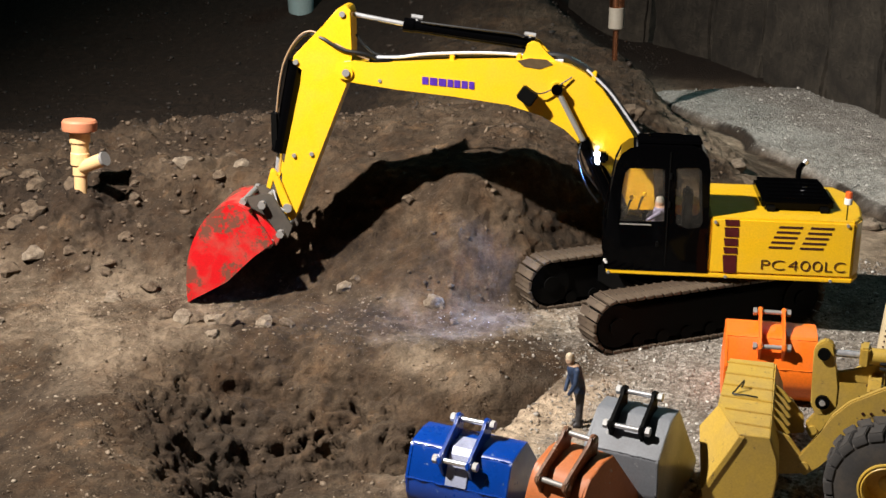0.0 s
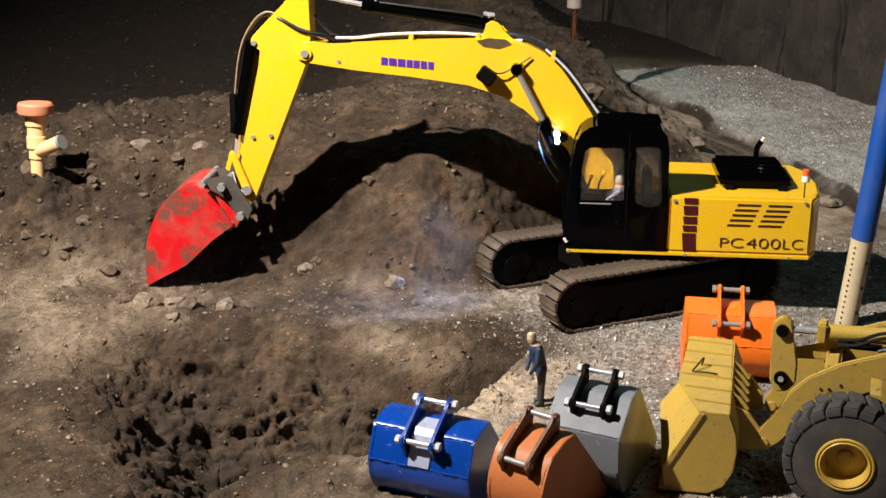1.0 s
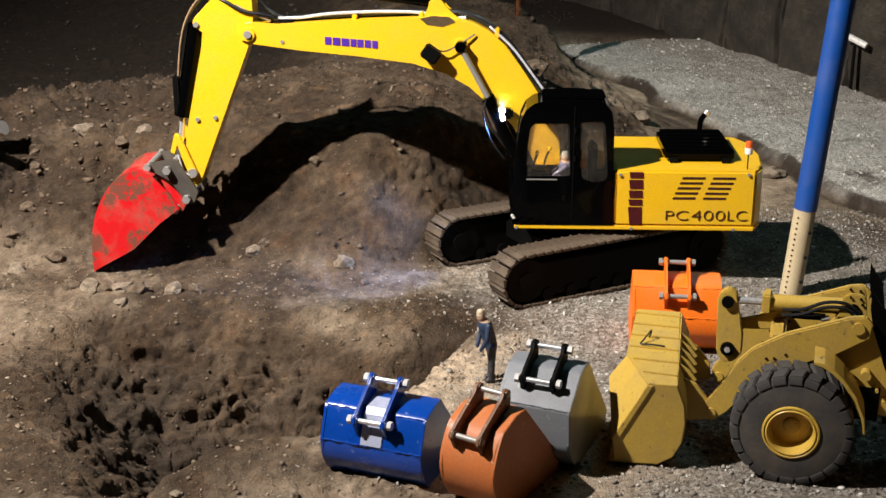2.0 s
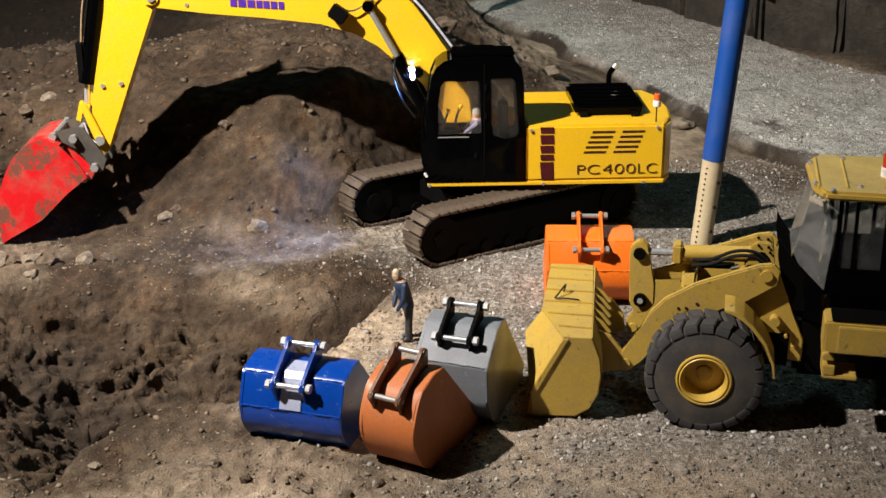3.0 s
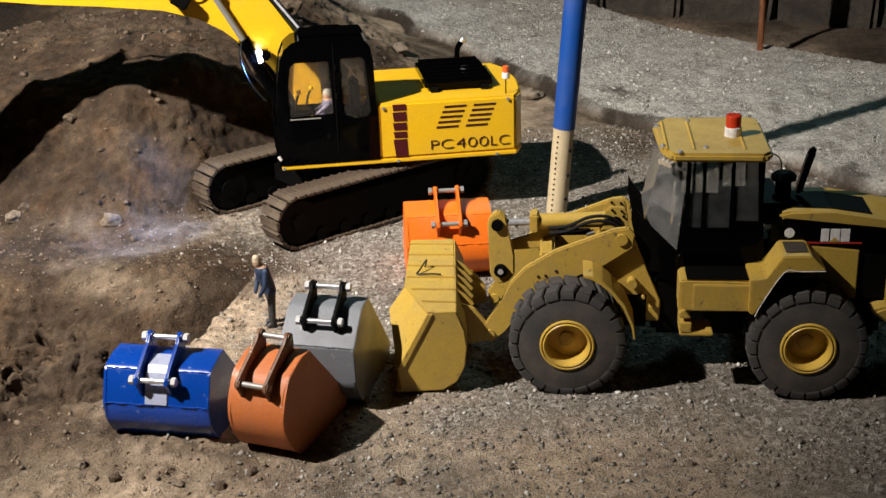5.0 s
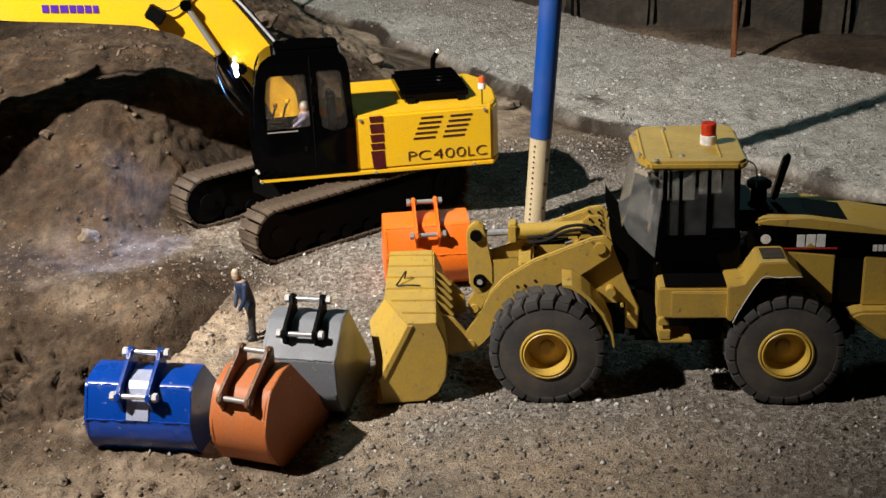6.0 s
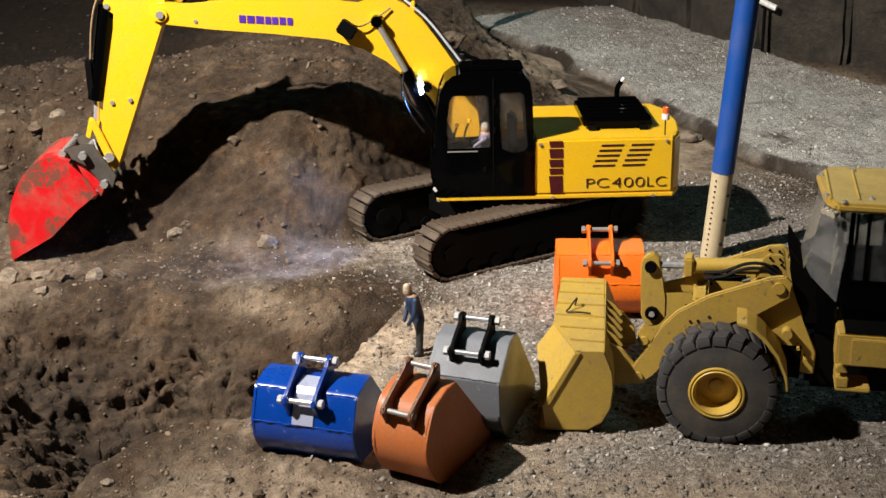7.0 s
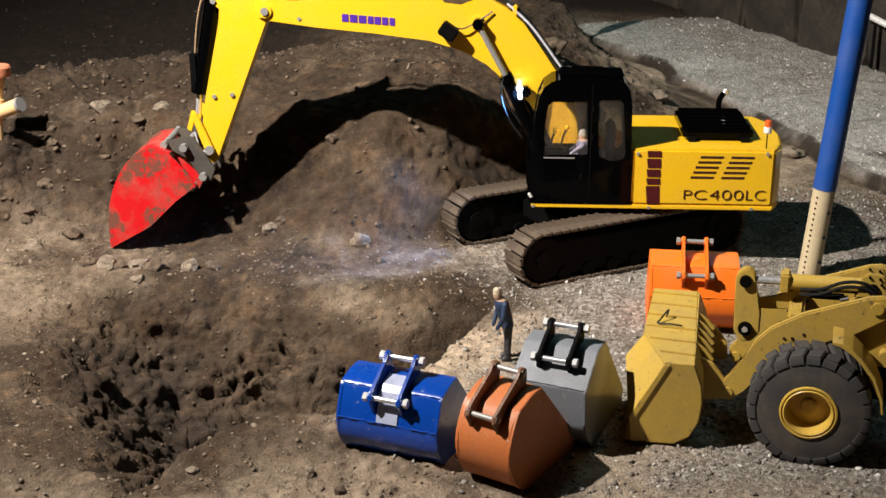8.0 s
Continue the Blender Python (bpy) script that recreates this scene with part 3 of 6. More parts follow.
def build_excavator_body():
    bm = B()
    prism(bm, [(0.243, 1.709), (0.578, 1.709), (0.590, 1.735), (0.597, 1.80), (0.593, 1.87), (0.578, 1.905), (0.250, 1.905)], 0.086, 0.0925, 0.0012, "z")
    deck = ex("deck", bm, YELLOW, label="thin yellow deck plate")
    bm = B()
    prism(bm, [(0.3825, 1.7095), (0.577, 1.7095), (0.590, 1.735), (0.598, 1.80), (0.593, 1.87), (0.577, 1.905), (0.3825, 1.905)], 0.0925, 0.1725, 0.003, "z")
    hood = ex("engine_housing", bm, YELLOW, label="glossy yellow engine housing")
    bm = B()
    box(bm, (0.30, 1.852, 0.0925), (0.3815, 1.905, 0.150), 0.003)
    ex("side_tank", bm, YELLOW)
    # louvres, vinyl squares and screws on the near side
    for k in range(5):
        for x0 in (0.4625, 0.5045):
            bm = B()
            z = 0.1335 + 0.0073 * k
            s = 0.003 * k
            prism(bm, [(x0 + s, z - 0.0014), (x0 + s + 0.031, z - 0.0014), (x0 + s + 0.032, z + 0.0014), (x0 + s + 0.001, z + 0.0014)], 1.7088, 1.7105, 0)
            ex("louvre", bm, LETTER, hood)
    for lo, hi in ((0.162, 0.1705), (0.1465, 0.1595), (0.1335, 0.144), (0.1225, 0.131), (0.0945, 0.120)):
        bm = B()
        prism(bm, [(0.4035 - (lo - 0.13) * 0.02, lo), (0.4215, lo), (0.4205, hi), (0.4015, hi)], 1.7086, 1.710, 0)
        ex("vinyl_square", bm, MAROON, hood)
    words("lettering", "PC", 0.0205, full(EXC).inverted() @ pose(0.4545, 1.7086, 0.1015), LETTER, EXC, "dark hand-cut lettering on the housing", 0.032)
    words("lettering", "400", 0.0215, full(EXC).inverted() @ pose(0.4905, 1.7086, 0.1015), LETTER, EXC, "dark hand-cut lettering on the housing", 0.046)
    words("lettering", "LC", 0.0215, full(EXC).inverted() @ pose(0.5405, 1.7086, 0.1015), LETTER, EXC, "dark hand-cut lettering on the housing", 0.027)
    for x, z in ((0.389, 0.1665), (0.566, 0.168), (0.407, 0.0885), (0.549, 0.0885), (0.246, 0.0885)):
        bm = B()
        rod(bm, (x, 1.707, z), (x, 1.712, z), 0.0022, seg=10)
        ex("screw", bm, STEEL)
    # black cooler hatch
    bm = B()
    box(bm, (0.456, 1.757, 0.1725), (0.553, 1.882, 0.191), 0.0045)
    hatch = ex("cooler_hatch", bm, BLACK, label="glossy black cooler hatch")
    for k in range(5):
        bm = B()
        box(bm, (0.466, 1.770 + k * 0.022, 0.1905), (0.543, 1.776 + k * 0.022, 0.1928), 0.0008)
        ex("hatch_rib", bm, BLACK, hatch)
    for x in (0.468, 0.541):
        bm = B()
        box(bm, (x - 0.006, 1.750, 0.1725), (x + 0.006, 1.7575, 0.180), 0.001)
        ex("hatch_foot", bm, FLAT_BLACK, hatch)
    bm = B()
    tube(bm, [(0.523, 1.892, 0.172), (0.523, 1.892, 0.195), (0.525, 1.892, 0.204), (0.531, 1.892, 0.212)], 0.0042, 12)
    pipe = ex("exhaust_pipe", bm, BLACK)
    bm = B()
    rod(bm, (0.530, 1.892, 0.2105), (0.534, 1.892, 0.2155), 0.0046)
    ex("exhaust_tip", bm, CHROME, pipe, "chrome tip")
    # beacon on a thin mast
    bm = B()
    rod(bm, (0.5655, 1.722, 0.172), (0.5655, 1.722, 0.1955), 0.0009, seg=8)
    mast = ex("beacon_mast", bm, BLACK)
    bm = B()
    lathe(bm, [(0.0045, 0), (0.0055, 0.001), (0.0055, 0.008), (0.005, 0.009)], pose(0.5655, 1.722, 0.1945), 18)
    ex("beacon_base", bm, WHITE, mast, "white beacon base")
    bm = B()
    lathe(bm, [(0.0046, 0), (0.0048, 0.007), (0.004, 0.009), (0.0015, 0.0098)], pose(0.5655, 1.722, 0.2036), 18)
    ex("beacon_lens", bm, AMBER, mast, "lit amber lens")
    bm = B()
    tube(bm, [(0.566, 1.722, 0.2125), (0.572, 1.735, 0.214), (0.586, 1.765, 0.2125)], 0.0006, 6)
    ex("beacon_wire", bm, HOSE, mast)
    # grab rail round the rear edge of the hood
    bm = B()
    rod(bm, (0.574, 1.7105, 0.1725), (0.574, 1.7105, 0.176), 0.0016, seg=8)
    ex("rail_stub", bm, YELLOW, hood)


CAB_OUT = [(0.2435, 0.0925), (0.2395, 0.120), (0.2400, 0.150), (0.2445, 0.205), (0.2500, 0.242), (0.2570, 0.2575), (0.2680, 0.266), (0.2850, 0.2705), (0.352, 0.2705), (0.366, 0.2665), (0.3745, 0.255), (0.3780, 0.235), (0.3815, 0.0925)]
WIN_FRONT = [(0.2575, 0.1625), (0.2595, 0.205), (0.2635, 0.232), (0.2690, 0.238), (0.3150, 0.2385), (0.3165, 0.237), (0.3195, 0.1655), (0.318, 0.1640)]
WIN_REAR = [(0.3385, 0.160), (0.3335, 0.165), (0.3320, 0.238), (0.3345, 0.2415), (0.3620, 0.2415), (0.3660, 0.236), (0.3715, 0.165), (0.3680, 0.158), (0.352, 0.155)]


def build_cab():
    y0, y1 = 1.7085, 1.7700
    for name, a, b in (("cab_side", y0, y0 + 0.003), ("cab_side", y1 - 0.003, y1)):
        bm = B()
        plate(bm, CAB_OUT, [WIN_FRONT, WIN_REAR], a, b)
        side = ex(name, bm, BLACK, label="glossy black cab side with two windows")
        mid = (a + b) / 2
        for w in (WIN_FRONT, WIN_REAR):
            bm = B()
            prism(bm, w, mid - 0.0004, mid + 0.0004)
            pane = ex("window_pane", bm, GLASS, side, "clear side window")
            pane.visible_shadow = False
    # roof, back and floor shells, each a folded strip
    def shell(name, pts, mat, t=0.003, label=""):
        bm = B()
        inner = []
        for i, p in enumerate(pts):
            a, b = Vector(pts[max(i - 1, 0)]), Vector(pts[min(i + 1, len(pts) - 1)])
            d = (b - a).normalized()
            inner.append((p[0] + d.y * t, p[1] - d.x * t))
        prism(bm, list(pts) + inner[::-1], y0 + 0.003, y1 - 0.003)
        return ex(name, bm, mat, label=label)
    roof = shell("cab_roof", CAB_OUT[5:10], BLACK, label="rounded glossy black cab roof")
    shell("cab_back", CAB_OUT[9:12] + [(0.3790, 0.160)], BLACK)
    shell("cab_back", [(0.3790, 0.160), (0.3815, 0.0925)], BLACK)
    shell("cab_nose", CAB_OUT[2::-1], BLACK)
    bm = B()
    prism(bm, [(0.2415, 0.151), (0.2455, 0.205), (0.2512, 0.242), (0.258, 0.257), (0.2586, 0.2564), (0.2522, 0.241), (0.2465, 0.205), (0.2425, 0.151)], y0 + 0.004, y1 - 0.004)
    ex("windscreen", bm, GLASS, label="clear windscreen").visible_shadow = False
    bm = B()
    box(bm, (0.244, y0 + 0.003, 0.0925), (0.380, y1 - 0.003, 0.098))
    ex("cab_floor", bm, FLAT_BLACK)
    # hatch slab and grab bow on the roof
    bm = B()
    box(bm, (0.278, y0 + 0.008, 0.270), (0.366, y1 - 0.006, 0.2755), 0.002)
    ex("roof_hatch", bm, BLACK, roof)
    bm = B()
    tube(bm, [(0.295, 1.742, 0.274), (0.298, 1.742, 0.2795), (0.318, 1.742, 0.2805), (0.338, 1.742, 0.2795), (0.341, 1.742, 0.274)], 0.001, 8)
    ex("grab_bow", bm, BLACK, roof)
    # door: sash bar, handle, grab rail, hinges
    bm = B()
    box(bm, (0.259, y0 - 0.0012, 0.1580), (0.302, y0 + 0.0005, 0.1598), 0.0004)
    ex("window_sash", bm, STEEL)
    bm = B()
    prism(bm, [(0.266, 0.124), (0.302, 0.133), (0.303, 0.145), (0.268, 0.150)], y0 - 0.0006, y0 + 0.0006)
    ex("door_panel", bm, BLACK)
    bm = B()
    box(bm, (0.309, y0 - 0.003, 0.128), (0.314, y0 + 0.0005, 0.136), 0.001)
    ex("door_handle", bm, FLAT_BLACK)
    bm = B()
    box(bm, (0.3225, y0 - 0.001, 0.100), (0.3245, y0 + 0.0004, 0.262), 0.0004)
    ex("door_gap_strip", bm, FLAT_BLACK)
    for z in (0.225, 0.185):
        bm = B()
        rod(bm, (0.3255, y0 - 0.001, z), (0.3255, y0 - 0.001, z + 0.008), 0.0016, seg=8)
        ex("hinge", bm, FLAT_BLACK)
    bm = B()
    tube(bm, [(0.2405, y0, 0.118), (0.2365, y0 - 0.001, 0.125), (0.2365, y0 - 0.001, 0.175), (0.2425, y0 - 0.001, 0.212)], 0.0010, 8)
    ex("front_rail", bm, BLACK)
    bm = B()
    box(bm, (0.325, 1.722, 0.098), (0.352, 1.757, 0.150), 0.004)
    box(bm, (0.345, 1.722, 0.148), (0.358, 1.757, 0.205), 0.004)
    ex("driver_seat", bm, FLAT_BLACK)
    bm = B()
    box(bm, (0.262, 1.722, 0.098), (0.290, 1.757, 0.168), 0.004)
    console = ex("control_console", bm, FLAT_BLACK, label="dark control console inside the cab")
    for x, y, dx in ((0.268, 1.728, 0.006), (0.284, 1.750, 0.008)):
        bm = B()
        tube(bm, [(x, y, 0.166), (x + 0.4 * dx, y, 0.180), (x + dx, y, 0.190)], 0.0014, 8)
        ex("control_lever", bm, HOSE, console)
        bm = B()
        lathe(bm, [(0.0016, 0), (0.0030, 0.0015), (0.0030, 0.0050), (0.0012, 0.0065)], pose(x + dx, y, 0.1885), 12)
        ex("lever_knob", bm, YELLOW, console, "yellow lever knob")
    bm = B()
    tube(bm, [(0.2430, 1.7075, 0.102), (0.2405, 1.7075, 0.1055), (0.2400, 1.7075, 0.1075)], 0.0022, 8)
    ex("step_lamp", bm, WHITE)


BOOM = [(-0.149, 0.3480), (-0.146, 0.3575), (-0.138, 0.3635), (-0.126, 0.3640), (-0.094, 0.3610), (0.017, 0.3680), (0.112, 0.3720), (0.162, 0.3710), (0.185, 0.3640), (0.206, 0.3530), (0.230, 0.3310), (0.249, 0.3050), (0.290, 0.2440), (0.305, 0.2150), (0.312, 0.150), (0.300, 0.132), (0.284, 0.136), (0.262, 0.185), (0.239, 0.2220), (0.211, 0.2450), (0.178, 0.2760), (0.145, 0.2930), (0.098, 0.3090), (0.018, 0.3175), (-0.062, 0.3250), (-0.133, 0.3330), (-0.144, 0.3380)]
ARM = [(-0.1465, 0.4360), (-0.1400, 0.4400), (-0.1320, 0.4400), (-0.1270, 0.4330), (-0.1265, 0.3710), (-0.1290, 0.3400), (-0.1350, 0.3290), (-0.2130, 0.1300), (-0.2190, 0.1240), (-0.2280, 0.1230), (-0.2335, 0.1310), (-0.2340, 0.1690), (-0.2310, 0.2030), (-0.2020, 0.3280), (-0.1975, 0.3500), (-0.2080, 0.3540), (-0.2130, 0.3600), (-0.2110, 0.3680), (-0.1800, 0.4000), (-0.1680, 0.4120)]
BY0, BY1 = 1.774, 1.826


def pin(bm, x, z, y0, y1, r):
    rod(bm, (x, y0, z), (x, y1, z), r, seg=18)
    return bm


def build_boom():
    bm = B()
    prism(bm, BOOM, BY0, BY1, 0.0015)
    boom = ex("boom", bm, YELLOW, label="glossy yellow curved boom")
    # lettering bars, violet, as tall as the lost letters
    for x0, x1 in ((-0.0255, -0.0165), (-0.0145, -0.0040), (-0.0020, 0.0085), (0.0105, 0.0185), (0.0200, 0.0285), (0.0305, 0.0390), (0.0410, 0.0485)):
        bm = B()
        k = -0.075
        z = 0.3322 + k * x0
        prism(bm, [(x0, z), (x1, z + k * (x1 - x0)), (x1, z + 0.0105 + k * (x1 - x0)), (x0, z + 0.0105)], BY0 - 0.0008, BY0 + 0.0006)
        ex("lettering_bar", bm, VIOLET, boom, "violet lettering bar")
    for x, z, r in ((-0.134, 0.3475, 0.0098), (0.165, 0.3335, 0.0098)):
        bm = B()
        pin(bm, x, z, BY0 - 0.003, BY1 + 0.003, r)
        boss = ex("pin_boss", bm, YELLOW, boom)
        bm = B()
        pin(bm, x, z, BY0 - 0.0055, BY0 - 0.0028, r * 0.55)
        pin(bm, x, z, BY1 + 0.0028, BY1 + 0.0055, r * 0.55)
        ex("pivot_pin", bm, STEEL, boss, "bare steel pin")
    bm = B()
    pin(bm, -0.086, 0.337, BY0 - 0.0012, BY0 + 0.001, 0.0026)
    ex("boom_screw", bm, STEEL, boom)
    # lug for the arm cylinder
    for y in (1.786, 1.810):
        bm = B()
        prism(bm, [(0.110, 0.371), (0.1180, 0.3800), (0.1210, 0.3930), (0.1290, 0.3970), (0.1380, 0.3945), (0.1460, 0.3830), (0.162, 0.370)], y - 0.003, y + 0.003, 0.0008)
        ex("cylinder_lug", bm, YELLOW, boom)
    bm = B()
    prism(bm, [(0.108, 0.3705), (0.126, 0.3745), (0.150, 0.373), (0.158, 0.366), (0.140, 0.3595), (0.118, 0.362)], BY0 - 0.0005, BY0 + 0.0005)
    ex("grease_stain", bm, plain("grease", (0.09, 0.06, 0.03), 0.4), boom, "dark grease smear")
    # hose clips on top
    for x, z in ((0.016, 0.366), (0.110, 0.370), (0.216, 0.348), (0.284, 0.258)):
        bm = B()
        box(bm, (x - 0.0035, 1.781, z - 0.006), (x + 0.0035, 1.795, z + 0.0085), 0.0012)
        ex("hose_clip", bm, YELLOW, boom)
    # black work lamp on a bent bracket
    m = pose(0.124, 1.762, 0.3235, 0, 35, 0)
    bm = B()
    box(bm, (-0.0125, -0.009, -0.010), (0.0125, 0.009, 0.010), 0.002, m)
    lamp = ex("work_lamp", bm, FLAT_BLACK, boom, "black work lamp hung on the boom")
    bm = B()
    tube(bm, [(0.128, 1.765, 0.331), (0.142, 1.766, 0.3265), (0.160, 1.768, 0.334), (0.185, 1.771, 0.350)], 0.0011, 6)
    ex("lamp_wire", bm, HOSE, lamp)
    # led work light low on the boom
    bm = B()
    box(bm, (0.224, 1.757, 0.232), (0.240, 1.772, 0.247), 0.003)
    led = ex("led_housing", bm, BLACK, boom)
    for y, z in ((1.760, 0.2445), (1.760, 0.2345)):
        bm = B()
        lathe(bm, [(0.0048, 0), (0.0048, 0.0012), (0.003, 0.0024)], pose(0.2245, y - 0.002, z, 0, -90, 55), 14)
        ex("led_lens", bm, LED, led, "lit white light-emitting lens")
    # hoses along the boom
    y = 1.788
    bm = B()
    tube(bm, [(-0.092, y, 0.3680), (-0.06, y, 0.3690), (-0.019, y, 0.3745), (0.054, y, 0.3780), (0.110, y, 0.3765), (0.145, y, 0.3695), (0.172, y, 0.3700)], 0.0022, 8)
    ex("hose", bm, PALE_HOSE, boom, "pale grey hose")
    bm = B()
    tube(bm, [(-0.100, 1.795, 0.3640), (-0.085, 1.795, 0.3660), (-0.050, 1.797, 0.3680), (0.05, 1.797, 0.3745), (0.12, 1.797, 0.3760), (0.175, 1.792, 0.3740), (0.222, 1.788, 0.3460), (0.256, 1.786, 0.3040), (0.292, 1.784, 0.2560), (0.304, 1.784, 0.232)], 0.0046, 8)
    ex("hose", bm, HOSE, boom, "thick black hose")
    bm = B()
    tube(bm, [(0.205, 1.783, 0.3590), (0.236, 1.782, 0.3310), (0.262, 1.781, 0.2980), (0.294, 1.780, 0.2530), (0.300, 1.780, 0.236)], 0.0018, 8)
    ex("hose", bm, PALE_HOSE, boom, "pale grey hose")
    bm = B()
    box(bm, (-0.104, 1.783, 0.3585), (-0.070, 1.800, 0.3665), 0.002)
    ex("hose_block", bm, FLAT_BLACK, boom)
    # boom cylinders on both sides
    for y in (BY0 - 0.010, BY1 + 0.010):
        bm = B()
        rod(bm, (0.165, y, 0.3335), (0.2105, y, 0.250), 0.0042, seg=14)
        rod_part = ex("cylinder_rod", bm, STEEL, boom, "bare steel piston rod")
        bm = B()
        rod(bm, (0.2060, y, 0.2580), (0.252, y, 0.160), 0.0085, seg=18)
        rod(bm, (0.2035, y, 0.2630), (0.2085, y, 0.2530), 0.0098, seg=18)
        ex("cylinder_barrel", bm, BLACK, boom, "glossy black cylinder barrel")
        bm = B()
        pin(bm, 0.165, 0.3335, y - 0.005, y + 0.005, 0.0078)
        ex("rod_eye", bm, BLACK, rod_part)
        bm = B()
        tube(bm, [(0.2020, y - 0.008, 0.262), (0.1975, y - 0.009, 0.240), (0.208, y - 0.008, 0.205), (0.228, y - 0.006, 0.175)], 0.0014, 6)
        ex("hose", bm, HOSE, boom, "thin black hose on the cylinder")
    # arm cylinder over the boom
    bm = B()
    rod(bm, (-0.134, 1.80, 0.4275), (-0.045, 1.80, 0.4125), 0.0036, seg=12)
    ex("arm_cylinder_rod", bm, CHROME, label="chrome piston rod")
    bm = B()
    rod(bm, (-0.052, 1.80, 0.4130), (0.130, 1.80, 0.3900), 0.0088, seg=18)
    rod(bm, (-0.055, 1.80, 0.4135), (-0.040, 1.80, 0.4115), 0.0102, seg=18)
    barrel = ex("arm_cylinder_barrel", bm, BLACK, label="glossy black cylinder barrel")
    for x, z in ((-0.036, 0.4245), (0.124, 0.4035)):
        bm = B()
        rod(bm, (x - 0.008, 1.80, z + 0.001), (x + 0.008, 1.80, z - 0.001), 0.0034, seg=10)
        rod(bm, (x, 1.80, z), (x, 1.80, z - 0.012), 0.0024, seg=10)
        ex("hose_fitting", bm, CHROME, barrel, "chrome hose fitting")
    bm = B()
    tube(bm, [(-0.03, 1.792, 0.4185), (0.03, 1.790, 0.4125), (0.10, 1.790, 0.4055), (0.116, 1.790, 0.401)], 0.0016, 6)
    ex("hose", bm, HOSE, barrel)


def build_arm():
    bm = B()
    prism(bm, ARM, BY0 + 0.004, BY1 - 0.004, 0.0015)
    arm = ex("arm", bm, YELLOW, label="glossy yellow tapering arm")
    for x, z, r in ((-0.1395, 0.4290, 0.0042), (-0.2075, 0.3600, 0.0038), (-0.2135, 0.2235, 0.0030), (-0.1875, 0.2265, 0.0030)):
        bm = B()
        pin(bm, x, z, BY0 + 0.0015, BY1 - 0.0015, r)
        ex("arm_pin", bm, STEEL, arm)
    # bucket cylinder along the arm
    bm = B()
    rod(bm, (-0.2120, 1.80, 0.3570), (-0.2390, 1.80, 0.2280), 0.0115, seg=18)
    rod(bm, (-0.2365, 1.80, 0.2420), (-0.2400, 1.80, 0.2240), 0.0130, seg=18)
    barrel = ex("bucket_cylinder_barrel", bm, BLACK, arm, "glossy black cylinder barrel")
    bm = B()
    rod(bm, (-0.2390, 1.80, 0.2280), (-0.2440, 1.80, 0.1930), 0.0046, seg=12)
    ex("bucket_cylinder_rod", bm, CHROME, arm, "chrome piston rod")
    bm = B()
    box(bm, (-0.2500, 1.789, 0.225), (-0.2380, 1.801, 0.285), 0.003)
    ex("cylinder_guard", bm, FLAT_BLACK, arm)
    bm = B()
    tube(bm, [(-0.2400, 1.787, 0.285), (-0.2340, 1.787, 0.330), (-0.2240, 1.787, 0.3650), (-0.2060, 1.786, 0.3930), (-0.1890, 1.785, 0.4030), (-0.1700, 1.783, 0.3980), (-0.1350, 1.777, 0.3800), (-0.1020, 1.780, 0.3650)], 0.0013, 8)
    ex("hose", bm, plain("tan_hose", (0.30, 0.20, 0.12), 0.4), arm, "thin tan hose")
    bm = B()
    tube(bm, [(-0.2440, 1.793, 0.270), (-0.2330, 1.793, 0.335), (-0.2170, 1.793, 0.3760), (-0.1950, 1.792, 0.3980), (-0.1700, 1.779, 0.3950), (-0.1400, 1.776, 0.3800), (-0.1100, 1.778, 0.3740), (-0.0930, 1.786, 0.3650)], 0.0026, 8)
    ex("hose", bm, HOSE, arm, "black hose")
    bm = B()
    tube(bm, [(-0.1220, 1.790, 0.4000), (-0.1120, 1.790, 0.3860), (-0.0980, 1.790, 0.3740), (-0.082, 1.790, 0.3690)], 0.0022, 8)
    ex("hose", bm, HOSE, arm)
    # yellow tipping links
    for y in (BY0 - 0.002, BY1 - 0.002):
        bm = B()
        prism(bm, [(-0.2490, 0.2000), (-0.2400, 0.2010), (-0.2195, 0.1500), (-0.2185, 0.1430), (-0.2250, 0.1390), (-0.2310, 0.1440), (-0.2380, 0.1650)], y, y + 0.004, 0.001)
        ex("tipping_link", bm, YELLOW, arm)
        bm = B()
        prism(bm, [(-0.2570, 0.1740), (-0.2490, 0.2020), (-0.2430, 0.2020), (-0.2440, 0.1900), (-0.2500, 0.1700)], y + 0.006, y + 0.010, 0.001)
        ex("tipping_link", bm, YELLOW, arm)
    bm = B()
    pin(bm, -0.2245, 0.1450, BY0 - 0.004, BY1 + 0.004, 0.0068)
    ex("arm_pin", bm, STEEL, arm)
    bm = B()
    tube(bm, [(-0.2440, 1.772, 0.1720), (-0.2380, 1.771, 0.1500), (-0.2290, 1.771, 0.1430), (-0.2200, 1.772, 0.1480)], 0.0012, 6)
    ex("hose", bm, PALE_HOSE, arm)


DIG = [(-0.374, 0.001), (-0.3745, 0.032), (-0.3700, 0.070), (-0.3570, 0.106), (-0.3380, 0.135), (-0.3180, 0.150), (-0.3020, 0.1545), (-0.2880, 0.1530), (-0.2770, 0.1460), (-0.2530, 0.1200), (-0.2410, 0.0990), (-0.2730, 0.0740), (-0.3130, 0.0350)]


